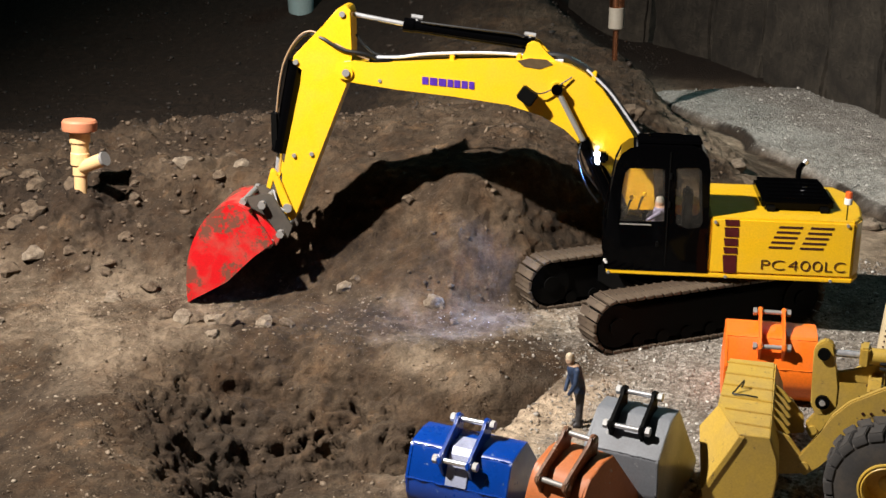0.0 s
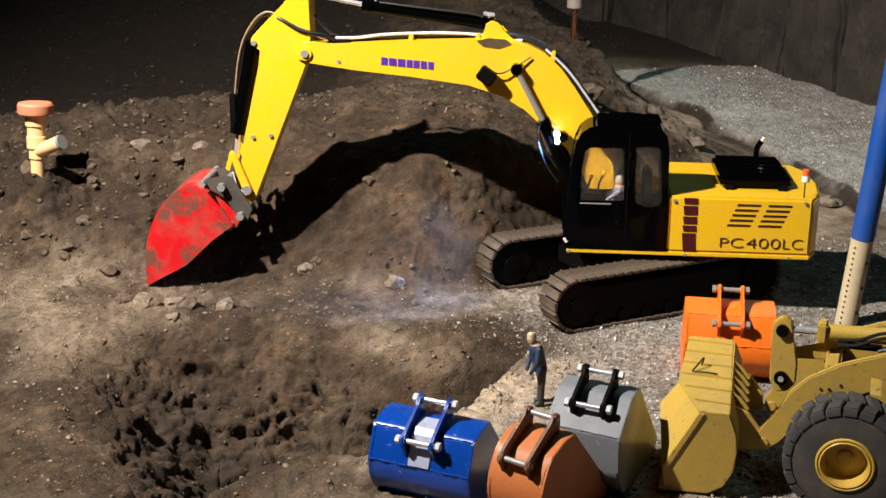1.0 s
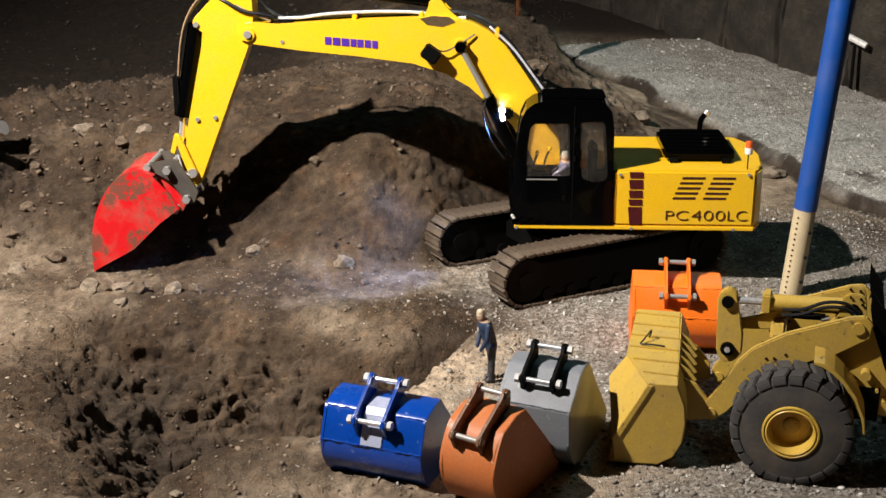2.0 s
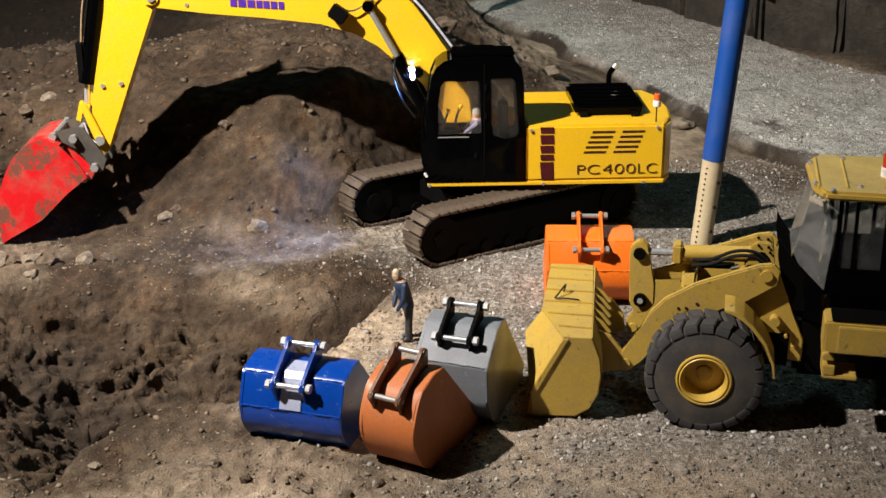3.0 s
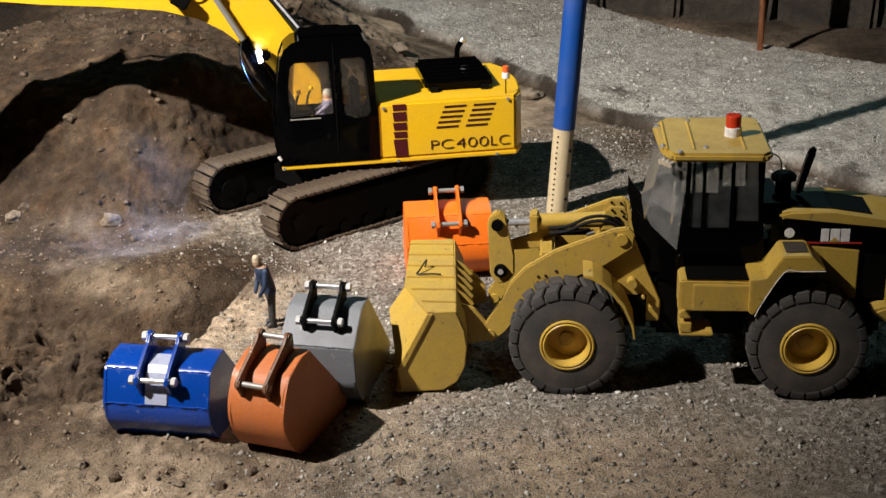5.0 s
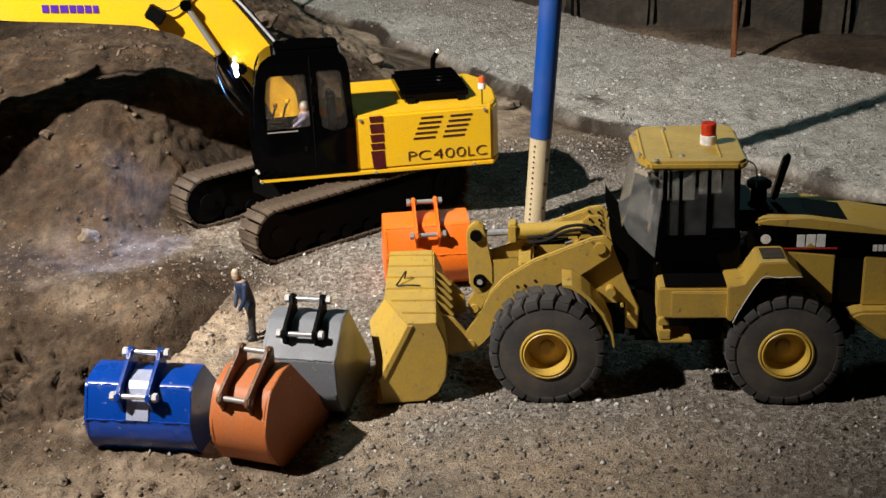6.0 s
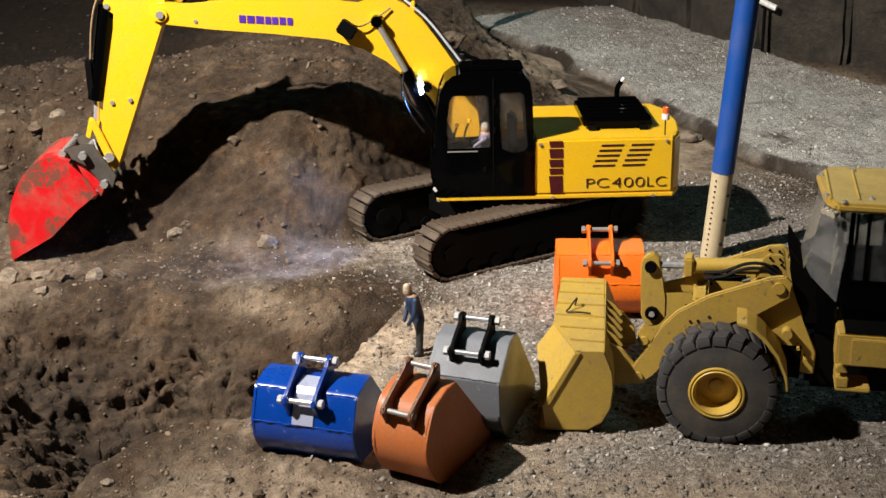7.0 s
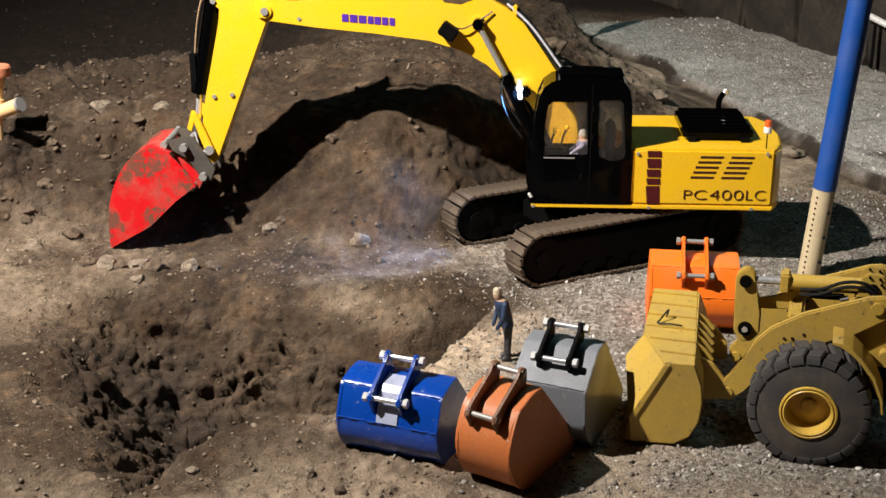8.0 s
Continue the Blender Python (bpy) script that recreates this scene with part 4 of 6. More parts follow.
def rounded(pts, steps=4):
    """A smooth open line through the points."""
    out = []
    for i in range(len(pts) - 1):
        a, b, c, d = (Vector(pts[max(0, min(len(pts) - 1, i + k))]) for k in (-1, 0, 1, 2))
        for k in range(steps):
            u = k / steps
            q = 0.5 * (2 * b + (c - a) * u + (2 * a - 5 * b + 4 * c - d) * u * u + (3 * b - a - 3 * c + d) * u ** 3)
            out.append((q.x, q.y))
    return out + [tuple(pts[-1])]


COUPLER = paint("coupler_grey", (0.06, 0.053, 0.046), 0.4, 0.3)


def build_digging_bucket():
    y0, y1 = 1.744, 1.858
    bm = B()
    sheet = rounded(DIG[:9])
    inner = []
    for i, p in enumerate(sheet):
        a, b = Vector(sheet[max(i - 1, 0)]), Vector(sheet[min(i + 1, len(sheet) - 1)])
        d = (b - a).normalized()
        inner.append((p[0] + d.y * 0.003, p[1] - d.x * 0.003))
    prism(bm, sheet + inner[::-1], y0 + 0.003, y1 - 0.003)
    shell = ex("digging_bucket", bm, RED, label="scratched red digging bucket with earth stains")
    for a in (y0, y1 - 0.003):
        bm = B()
        prism(bm, rounded(DIG[:9]) + DIG[9:], a, a + 0.003)
        ex("bucket_side", bm, RED, shell)
    for y in (1.772, 1.822):
        bm = B()
        prism(bm, [(-0.2980, 0.1550), (-0.2860, 0.1530), (-0.2640, 0.1300), (-0.2350, 0.1000), (-0.2420, 0.0860), (-0.2560, 0.0880), (-0.2800, 0.1200), (-0.3000, 0.1450)], y, y + 0.005, 0.001)
        ex("bucket_ear", bm, RED, shell)
        bm = B()
        prism(bm, [(-0.2900, 0.1600), (-0.2780, 0.1610), (-0.2560, 0.1680), (-0.2450, 0.1650), (-0.2160, 0.1180), (-0.2230, 0.1000), (-0.2350, 0.1000), (-0.2560, 0.1350), (-0.2780, 0.1460), (-0.2900, 0.1500)], y - 0.0065 if y < 1.8 else y + 0.0065, y - 0.0015 if y < 1.8 else y + 0.0115, 0.001)
        ex("coupler_plate", bm, COUPLER, shell, "dull grey steel coupler plate")
    for x, z, r in ((-0.2590, 0.1520, 0.0062), (-0.2330, 0.1090, 0.0062), (-0.2810, 0.1370, 0.0055), (-0.2500, 0.0920, 0.0055), (-0.2870, 0.1560, 0.0055)):
        bm = B()
        pin(bm, x, z, 1.757, 1.845, r * 0.8)
        rod(bm, (x, 1.7545, z), (x, 1.761, z), r, seg=6)
        rod(bm, (x, 1.841, z), (x, 1.8475, z), r, seg=6)
        ex("coupler_bolt", bm, STEEL, shell, "bright bolt")
    for k in range(5):
        bm = B()
        y = y0 + 0.006 + k * 0.0225
        prism(bm, [(-0.376, 0.006), (-0.3745, 0.014), (-0.371, 0.014), (-0.369, 0.004), (-0.372, -0.006)], y, y + 0.010, 0.0008)
        ex("bucket_tooth", bm, RED, shell)


def build_tracks():
    lead = pose(0.335, 1.80, 0, 0, 0, 30)
    half, rad, rise = 0.152, 0.0345, 0.0385
    line, n = [], 58
    total = 4 * half + math.tau * rad
    for k in range(n):
        s = total * k / n
        if s < 2 * half:
            line.append((-half + s, rise - rad, 0))
        elif s < 2 * half + math.pi * rad:
            a = (s - 2 * half) / rad
            line.append((half + rad * math.sin(a), rise - rad * math.cos(a), -a))
        elif s < 4 * half + math.pi * rad:
            line.append((half - (s - 2 * half - math.pi * rad), rise + rad, math.pi))
        else:
            a = (s - 4 * half - math.pi * rad) / rad
            line.append((-half - rad * math.sin(a), rise + rad * math.cos(a), math.pi - a))
    shoe = bpy.data.meshes.new("track_shoe")
    bm = B()
    box(bm, (-0.0061, -0.0225, -0.0035), (0.0061, 0.0225, 0.0005), 0.0006)
    box(bm, (-0.0055, -0.0225, -0.0050), (-0.0032, 0.0225, -0.003))
    bm.to_mesh(shoe)
    bm.free()
    shoe.materials.append(TRACK)
    for side in (-1, 1):
        off = 0.0955 * side
        bm = B()
        pts = [(-half, rise - rad + 0.006), (half, rise - rad + 0.006), (half + 0.012, rise), (half, rise + rad - 0.012), (-half, rise + rad - 0.012), (-half - 0.012, rise)]
        prism(bm, pts, off - 0.016, off + 0.016, 0.002)
        bm.transform(lead)
        frame_part = ex("track_frame", bm, FLAT_BLACK, label="black track side frame")
        for x in (-half, half):
            bm = B()
            rod(bm, (x, off - 0.019, rise), (x, off + 0.019, rise), rad - 0.004, seg=28)
            rod(bm, (x, off - 0.0215, rise), (x, off + 0.0215, rise), 0.012, seg=20)
            bm.transform(lead)
            ex("idler_wheel", bm, FLAT_BLACK, frame_part)
        for k in range(7):
            x = -half + 0.035 + k * 0.039
            bm = B()
            rod(bm, (x, off - 0.0185, 0.0135), (x, off + 0.0185, 0.0135), 0.0095, seg=16)
            bm.transform(lead)
            ex("track_roller", bm, FLAT_BLACK, frame_part)
        inv = full(EXC).inverted() @ lead
        for x, z, a in line:
            ob = new("track_shoe", shoe)
            ob.parent = frame_part
            ob.matrix_basis = inv @ Matrix.Translation((x, off, z)) @ Matrix.Rotation(a, 4, "Y")
    bm = B()
    box(bm, (-0.075, -0.080, 0.030), (0.075, 0.080, 0.066), 0.006)
    bm.transform(lead)
    ex("car_body", bm, FLAT_BLACK)
    bm = B()
    rod(bm, (0.335, 1.80, 0.060), (0.335, 1.80, 0.087), 0.062, seg=36)
    ex("slew_ring", bm, FLAT_BLACK)


build_excavator_body()
build_cab()
build_boom()
build_arm()
build_digging_bucket()
build_tracks()

# ---- wheel loader ----
LOADER = thing("wheel_loader", pose(0.516, 1.141, 0, 0, 0, -13.6), "sand-yellow articulated wheel loader model with black cab on gravel", "wheel loader")


def ld(name, bm, mat, parent=None, label="", smooth=35):
    return part(name, bm, mat, parent or LOADER, label, False, smooth)


def wheel_meshes():
    """Hub, tyre and rim about the axle, which is y; the outer face looks to -y."""
    up = pose(0, 0, 0, 90, 0, 0)
    bm = B()
    lathe(bm, [(0.006, -0.0135), (0.0085, -0.0150), (0.0085, -0.0300), (0.006, -0.032)], up, 20)
    hub = bm
    bm = B()
    lathe(bm, [(0.0285, -0.046), (0.040, -0.0465), (0.0530, -0.044), (0.0575, -0.038), (0.0580, -0.023), (0.0575, -0.008), (0.0530, -0.002), (0.040, 0.0005), (0.0285, 0.0)], up, 56, True)
    tyre = bm
    bm = B()
    lathe(bm, [(0.0205, 0.0175), (0.0215, 0.003), (0.0225, -0.0015), (0.0240, -0.0025), (0.0250, -0.0015), (0.0255, -0.0005), (0.0268, -0.0022), (0.0282, -0.0018), (0.0290, 0.002), (0.0290, 0.020)], pose(0, 0, 0, -90, 0, 0), 40)
    rim = bm
    return hub, tyre, rim


def lug_mesh(flip):
    """One slanted tread block that runs over the shoulder of the tyre."""
    bm = B()
    y0, y1, skew = (0.0020, 0.0225, 0.0055) if not flip else (0.0235, 0.0440, -0.0055)
    w0, w1 = (0.0070, 0.0058) if not flip else (0.0058, 0.0070)
    prism(bm, [(-w0, y0), (w0, y0), (w1 + skew, y1), (-w1 + skew, y1)], 0.0550, 0.0606, 0.0010, "z")
    off = 0.0 if not flip else skew
    a, b, c = (0.0022, 0.0004, 0.0040) if not flip else (0.0438, 0.0456, 0.0420)
    ring = [(a, 0.0600), (b, 0.0560), (b, 0.0515), (c, 0.0515), (c, 0.0600)]
    m = Matrix.Translation((off - 0.0068, 0, 0))
    prism(bm, ring, 0.0, 0.0136, 0.0006, "x", m)
    me = bpy.data.meshes.new("tread_lug")
    bmesh.ops.recalc_face_normals(bm, faces=bm.faces)
    bm.to_mesh(me)
    bm.free()
    me.materials.append(RUBBER)
    me.polygons.foreach_set("use_smooth", [True] * len(me.polygons))
    me.set_sharp_from_angle(angle=radians(50))
    return me


def build_wheels():
    hub, tyre, rim = wheel_meshes()
    first = ld("wheel", hub, SAND, label="wheel with yellow rim and worn black tyre")
    ld("tyre", tyre, RUBBER, first, "dusty black lugged tyre")
    ld("rim", rim, paint("rim_yellow", (0.62, 0.40, 0.06), 0.35, 0.25), first, "deep yellow stepped rim")
    for flip in (0, 1):
        lug = lug_mesh(flip)
        for k in range(22):
            ob = new("tread_lug", lug)
            ob.parent = first
            ob.matrix_basis = Matrix.Rotation((k + 0.5 * flip) * math.tau / 22, 4, "Y")
    first.matrix_basis = pose(0, 0, 0.0605)
    for x, y, turn in ((0.246, 0, 7), (0, 0.206, 180), (0.246, 0.206, 180)):
        copy_thing(first, pose(x, y, 0.0605, 0, 0, 0) @ pose(0, 0, 0, 0, turn if turn < 90 else 0, turn if turn > 90 else 0))


def build_front_frame():
    for y in (0.052, 0.146):
        bm = B()
        prism(bm, [(-0.091, 0.058), (-0.089, 0.046), (-0.082, 0.038), (-0.068, 0.052), (-0.046, 0.082), (-0.012, 0.110), (0.016, 0.123), (0.036, 0.128), (0.068, 0.150), (0.070, 0.165), (0.062, 0.173), (0.048, 0.171), (-0.014, 0.1465), (-0.045, 0.127), (-0.060, 0.110), (-0.072, 0.083)], y - 0.004, y + 0.004, 0.0015)
        arm = ld("lift_arm", bm, SAND, label="sand-yellow bent lift arm")
        for x, z, r in ((0.056, 0.1605, 0.0062), (-0.083, 0.0500, 0.005)):
            bm = B()
            rod(bm, (x, y - 0.0065, z), (x, y + 0.0065, z), r, seg=16)
            ld("arm_pin", bm, SAND, arm)
        for x, z in ((-0.031, 0.1175), (-0.023, 0.1185), (-0.012, 0.124), (-0.031, 0.1105)):
            bm = B()
            rod(bm, (x, y - 0.0048, z), (x, y, z), 0.0016, seg=8)
            ld("rivet_hole", bm, LETTER, arm)
        bm = B()
        prism(bm, [(0.030, 0.130), (0.062, 0.162), (0.072, 0.158), (0.084, 0.120), (0.099, 0.088), (0.098, 0.062), (0.082, 0.064), (0.060, 0.085), (0.030, 0.105)], y + 0.005 if y < 0.1 else y - 0.011, y + 0.011 if y < 0.1 else y - 0.005, 0.0015)
        tower = ld("front_frame_plate", bm, SAND)
        for x, z, r in ((0.068, 0.1100, 0.0052), (0.080, 0.0950, 0.0018), (0.088, 0.083, 0.0018)):
            bm = B()
            rod(bm, (x, y - 0.006, z), (x, y + 0.007, z), r, seg=14)
            ld("frame_pin", bm, SAND, tower)
    bm = B()
    box(bm, (-0.045, 0.056, 0.055), (0.090, 0.142, 0.100), 0.006)
    ld("front_chassis", bm, FLAT_BLACK)
    bm = B()
    box(bm, (-0.030, 0.058, 0.126), (-0.014, 0.140, 0.139), 0.003)
    ld("arm_cross_tube", bm, SAND)
    # front mudguards
    for y0, y1 in ((0.003, 0.046), (0.160, 0.203)):
        bm = B()
        outer = [(0.016, 0.1380), (0.026, 0.1370), (0.036, 0.1310), (0.046, 0.1220), (0.060, 0.1040), (0.069, 0.0830), (0.071, 0.0660)]
        inner = [(0.0685, 0.0660), (0.0665, 0.0820), (0.0577, 0.1025), (0.044, 0.1200), (0.0345, 0.1285), (0.025, 0.1342), (0.016, 0.1352)]
        prism(bm, outer + inner, y0, y1, 0.0008)
        guard = ld("front_mudguard", bm, SAND)
        bm = B()
        prism(bm, [(0.016, 0.1375), (0.016, 0.1230), (0.030, 0.1180), (0.044, 0.104), (0.060, 0.078), (0.066, 0.066), (0.0705, 0.066), (0.0685, 0.0828), (0.0595, 0.1036), (0.0456, 0.1215), (0.0357, 0.1305), (0.026, 0.1365)], y1 - 0.003 if y0 < 0.1 else y0, y1 if y0 < 0.1 else y0 + 0.003)
        ld("mudguard_cheek", bm, SAND, guard)
    # tilt lever, cylinder and hoses in the middle
    bm = B()
    prism(bm, [(-0.083, 0.168), (-0.075, 0.1730), (-0.067, 0.168), (-0.064, 0.147), (-0.058, 0.122), (-0.058, 0.100), (-0.066, 0.090), (-0.078, 0.088), (-0.085, 0.100), (-0.086, 0.134), (-0.087, 0.160)], 0.094, 0.106, 0.0015)
    lever = ld("tilt_lever", bm, SAND)
    for x, z, r in ((-0.076, 0.1585, 0.0065), (-0.073, 0.1050, 0.0075)):
        bm = B()
        rod(bm, (x, 0.090, z), (x, 0.110, z), r, seg=18)
        boss = ld("lever_pin", bm, FLAT_BLACK, lever)
    bm = B()
    rod(bm, (-0.073, 0.0885, 0.105), (-0.073, 0.090, 0.105), 0.0032, seg=12)
    ld("pin_head", bm, CHROME, lever, "bright pin head")
    bm = B()
    rod(bm, (-0.076, 0.100, 0.1585), (-0.036, 0.100, 0.1600), 0.0040, seg=14)
    ld("tilt_rod", bm, CHROME, label="chrome piston rod")
    bm = B()
    rod(bm, (-0.038, 0.100, 0.1600), (0.052, 0.100, 0.1640), 0.0085, seg=20)
    box(bm, (-0.041, 0.089, 0.150), (-0.031, 0.111, 0.1715), 0.002)
    barrel = ld("tilt_cylinder", bm, SAND, label="yellow tilt cylinder")
    for dy, dz in ((-0.010, 0.0), (-0.006, 0.004)):
        bm = B()
        tube(bm, [(-0.020, 0.090 + dy, 0.1550 + dz), (0.000, 0.088 + dy, 0.1580 + dz), (0.022, 0.088 + dy, 0.1680 + dz), (0.042, 0.088 + dy, 0.1690 + dz), (0.056, 0.090 + dy, 0.160 + dz)], 0.0019, 8)
        ld("hose", bm, HOSE, barrel, "black hose")
    bm = B()
    rod(bm, (-0.010, 0.086, 0.1535), (0.024, 0.086, 0.1545), 0.0038, seg=12)
    ld("valve_block", bm, FLAT_BLACK, barrel)
    bm = B()
    rod(bm, (0.020, 0.083, 0.153), (0.028, 0.083, 0.1555), 0.0028, seg=10)
    ld("hose_fitting", bm, CHROME, barrel)
    for y in (0.086, 0.110):
        bm = B()
        prism(bm, [(0.034, 0.150), (0.040, 0.178), (0.046, 0.183), (0.060, 0.182), (0.063, 0.176), (0.066, 0.150), (0.070, 0.120), (0.040, 0.120)], y, y + 0.004, 0.001)
        cheek = ld("cylinder_bracket", bm, SAND)
        for x, z, r in ((0.051, 0.166, 0.0060), (0.047, 0.179, 0.0013), (0.057, 0.178, 0.0013), (0.059, 0.172, 0.0013)):
            bm = B()
            rod(bm, (x, y - 0.002, z), (x, y + 0.006, z), r, seg=12)
            ld("bracket_bolt", bm, FLAT_BLACK, cheek)
    bm = B()
    prism(bm, [(-0.070, 0.122), (-0.030, 0.126), (-0.005, 0.150), (-0.020, 0.152), (-0.045, 0.138), (-0.066, 0.134)], 0.108, 0.114, 0.001)
    ld("lever_link", bm, SAND)


def build_loader_bucket():
    m = pose(-0.115, 0, 0, 0, 0, 5)
    side = [(-0.030, 0.0960), (0.000, 0.0960), (0.0080, 0.0750), (0.0100, 0.0550), (0.0075, 0.0330), (-0.001, 0.0160), (-0.016, 0.0065), (-0.060, 0.0050), (-0.063, 0.0330)]
    bm = B()
    sheet = [(-0.066, 0.0035), (-0.060, 0.0035), (-0.016, 0.0050), (-0.001, 0.0145), (0.0085, 0.0330), (0.0112, 0.0550), (0.0092, 0.0750), (0.0, 0.0975)]
    inner = [(-0.003, 0.0945), (0.0062, 0.0750), (0.0080, 0.0550), (0.0055, 0.0340), (-0.003, 0.0170), (-0.018, 0.0080), (-0.060, 0.0065), (-0.066, 0.0060)]
    prism(bm, sheet + inner, 0.002, 0.203)
    bm.transform(m)
    shell = ld("loader_bucket", bm, SAND, label="sand-yellow loader bucket, floor on the ground")
    for y in (0.0, 0.203):
        bm = B()
        prism(bm, side, y, y + 0.003, 0.0006)
        bm.transform(m)
        cheek = ld("bucket_side", bm, SAND, shell)
        bm = B()
        prism(bm, [(-0.030, 0.0955), (-0.024, 0.0955), (-0.058, 0.0300), (-0.0635, 0.0320)], y - 0.0016, y + 0.0046, 0.0006)
        bm.transform(m)
        ld("side_cutter", bm, SAND, cheek)
    bm = B()
    prism(bm, [(-0.030, 0.0), (0.0, 0.0), (-0.002, 0.206), (-0.052, 0.206), (-0.056, 0.070)], 0.0945, 0.0975, 0.0006, "z")
    bm.transform(m)
    top = ld("bucket_top", bm, SAND, shell, "ribbed yellow top plate")
    bm = B()
    quad = [(-0.030, 0.0, 0.095), (-0.056, 0.070, 0.096), (-0.073, 0.062, 0.074), (-0.064, 0.0, 0.032)]
    vs = [bm.verts.new(p) for p in quad] + [bm.verts.new((p[0] + 0.002, p[1] + 0.001, p[2] - 0.003)) for p in quad]
    for f in ((0, 1, 2, 3), (7, 6, 5, 4), (0, 4, 5, 1), (1, 5, 6, 2), (2, 6, 7, 3), (3, 7, 4, 0)):
        bm.faces.new([vs[i] for i in f])
    bm.transform(m)
    ld("bucket_wing", bm, SAND, shell)
    for k in range(6):
        y = 0.022 + k * 0.033
        bm = B()
        x0 = -0.030 - 0.026 * min(1, y / 0.07)
        prism(bm, [(x0 + 0.002, y + 0.004), (-0.001, y), (-0.001, y + 0.0018), (x0 + 0.002, y + 0.0058)], 0.0972, 0.0995, 0.0005, "z")
        bm.transform(m)
        ld("bucket_rib", bm, SAND, top)
    for k in range(5):
        y = 0.060 + k * 0.021
        bm = B()
        prism(bm, [(0.0, 0.0965), (0.012, 0.0880), (0.020, 0.0780), (0.009, 0.0700)], y, y + 0.004, 0.0006)
        bm.transform(m)
        ld("bucket_fin", bm, SAND, shell)
    for y in (0.048, 0.150):
        bm = B()
        prism(bm, [(0.004, 0.0850), (0.020, 0.0780), (0.034, 0.060), (0.036, 0.040), (0.012, 0.036)], y, y + 0.006, 0.001)
        bm.transform(m)
        ld("bucket_bracket", bm, SAND, shell)
    bm = B()
    tube(bm, [(-0.034, 0.120, 0.0985), (-0.032, 0.117, 0.108), (-0.040, 0.104, 0.101), (-0.042, 0.098, 0.0995), (-0.028, 0.095, 0.1005), (-0.016, 0.095, 0.0995)], 0.0010, 6)
    bm.transform(m)
    ld("bent_wire", bm, HOSE, shell, "bent dark wire")


def build_loader_cab():
    y0, y1 = 0.046, 0.156
    bm = B()
    prism(bm, [(0.110, 0.110), (0.206, 0.110), (0.200, 0.172), (0.1215, 0.172)], y0, y1, 0.002)
    base = ld("cab_base", bm, BLACK, label="glossy black lower cab")
    for y in (y0, y1 - 0.004):
        bm = B()
        plate(bm, [(0.1185, 0.1715), (0.2005, 0.1715), (0.1945, 0.2500), (0.1205, 0.2500)], [[(0.1245, 0.1745), (0.1365, 0.1745), (0.1365, 0.2470), (0.1245, 0.2470)], [(0.1400, 0.1745), (0.1650, 0.1745), (0.1650, 0.2470), (0.1400, 0.2470)], [(0.1690, 0.1820), (0.1945, 0.1820), (0.1910, 0.2470), (0.1690, 0.2470)]], y, y + 0.004)
        wall = ld("cab_side", bm, BLACK)
        for a, b, z in ((0.1240, 0.1370, 0.174), (0.1395, 0.1655, 0.174), (0.1685, 0.1950, 0.1815)):
            bm = B()
            box(bm, (a, y + 0.0015, z), (b, y + 0.0023, 0.2475))
            ld("window_pane", bm, SMOKED, wall, "smoked side window").visible_shadow = False
    # faceted windscreen that comes to a narrower front
    plan_top = [(0.1205, 0.047), (0.096, 0.066), (0.096, 0.136), (0.1205, 0.155)]
    plan_bot = [(0.1120, 0.047), (0.080, 0.066), (0.080, 0.136), (0.1120, 0.155)]
    for i in range(3):
        bm = B()
        a, b = plan_top[i], plan_top[i + 1]
        c, d = plan_bot[i + 1], plan_bot[i]
        lo = [0.150, 0.176, 0.176, 0.150]
        quad = [(a[0], a[1], 0.250), (b[0], b[1], 0.250), (c[0], c[1], lo[i + 1]), (d[0], d[1], lo[i])]
        vs = [bm.verts.new(p) for p in quad] + [bm.verts.new((p[0] + 0.0012, p[1], p[2])) for p in quad]
        for f in ((0, 1, 2, 3), (7, 6, 5, 4), (0, 4, 5, 1), (1, 5, 6, 2), (2, 6, 7, 3), (3, 7, 4, 0)):
            bm.faces.new([vs[k] for k in f])
        ld("windscreen_pane", bm, FOIL, label="scratched windscreen pane").visible_shadow = False
        bm = B()
        quad = [(b[0] - 0.016, b[1], 0.176) if False else (c[0], c[1], lo[i + 1]), (d[0], d[1], lo[i]), (0.112 if i == 0 else 0.088, d[1], 0.112), (0.088 if i < 2 else 0.112, c[1], 0.112)]
        vs = [bm.verts.new(p) for p in quad] + [bm.verts.new((p[0] + 0.003, p[1], p[2])) for p in quad]
        for f in ((0, 1, 2, 3), (7, 6, 5, 4), (0, 4, 5, 1), (1, 5, 6, 2), (2, 6, 7, 3), (3, 7, 4, 0)):
            bm.faces.new([vs[k] for k in f])
        ld("cab_front_panel", bm, BLACK, base)
    for y in (0.058, 0.141):
        bm = B()
        prism(bm, [(0.0655, 0.2000), (0.0690, 0.1930), (0.0790, 0.1790), (0.0930, 0.1620), (0.1130, 0.1400), (0.1130, 0.1200), (0.0860, 0.1200), (0.0720, 0.1500), (0.0660, 0.1780)], y, y + 0.0025, 0.0004)
        ld("screen_guard", bm, FLAT_BLACK, base, "ragged black guard plate")
    bm = B()
    box(bm, (0.1945, y0 + 0.002, 0.172), (0.1985, y1 - 0.002, 0.250))
    ld("cab_back", bm, BLACK, base)
    bm = B()
    prism(bm, [(0.094, 0.058), (0.104, 0.036), (0.196, 0.034), (0.205, 0.044), (0.205, 0.158), (0.196, 0.168), (0.104, 0.166), (0.090, 0.140)], 0.2485, 0.2580, 0.003, "z")
    roof = ld("cab_roof", bm, SAND, label="sand-yellow cab roof")
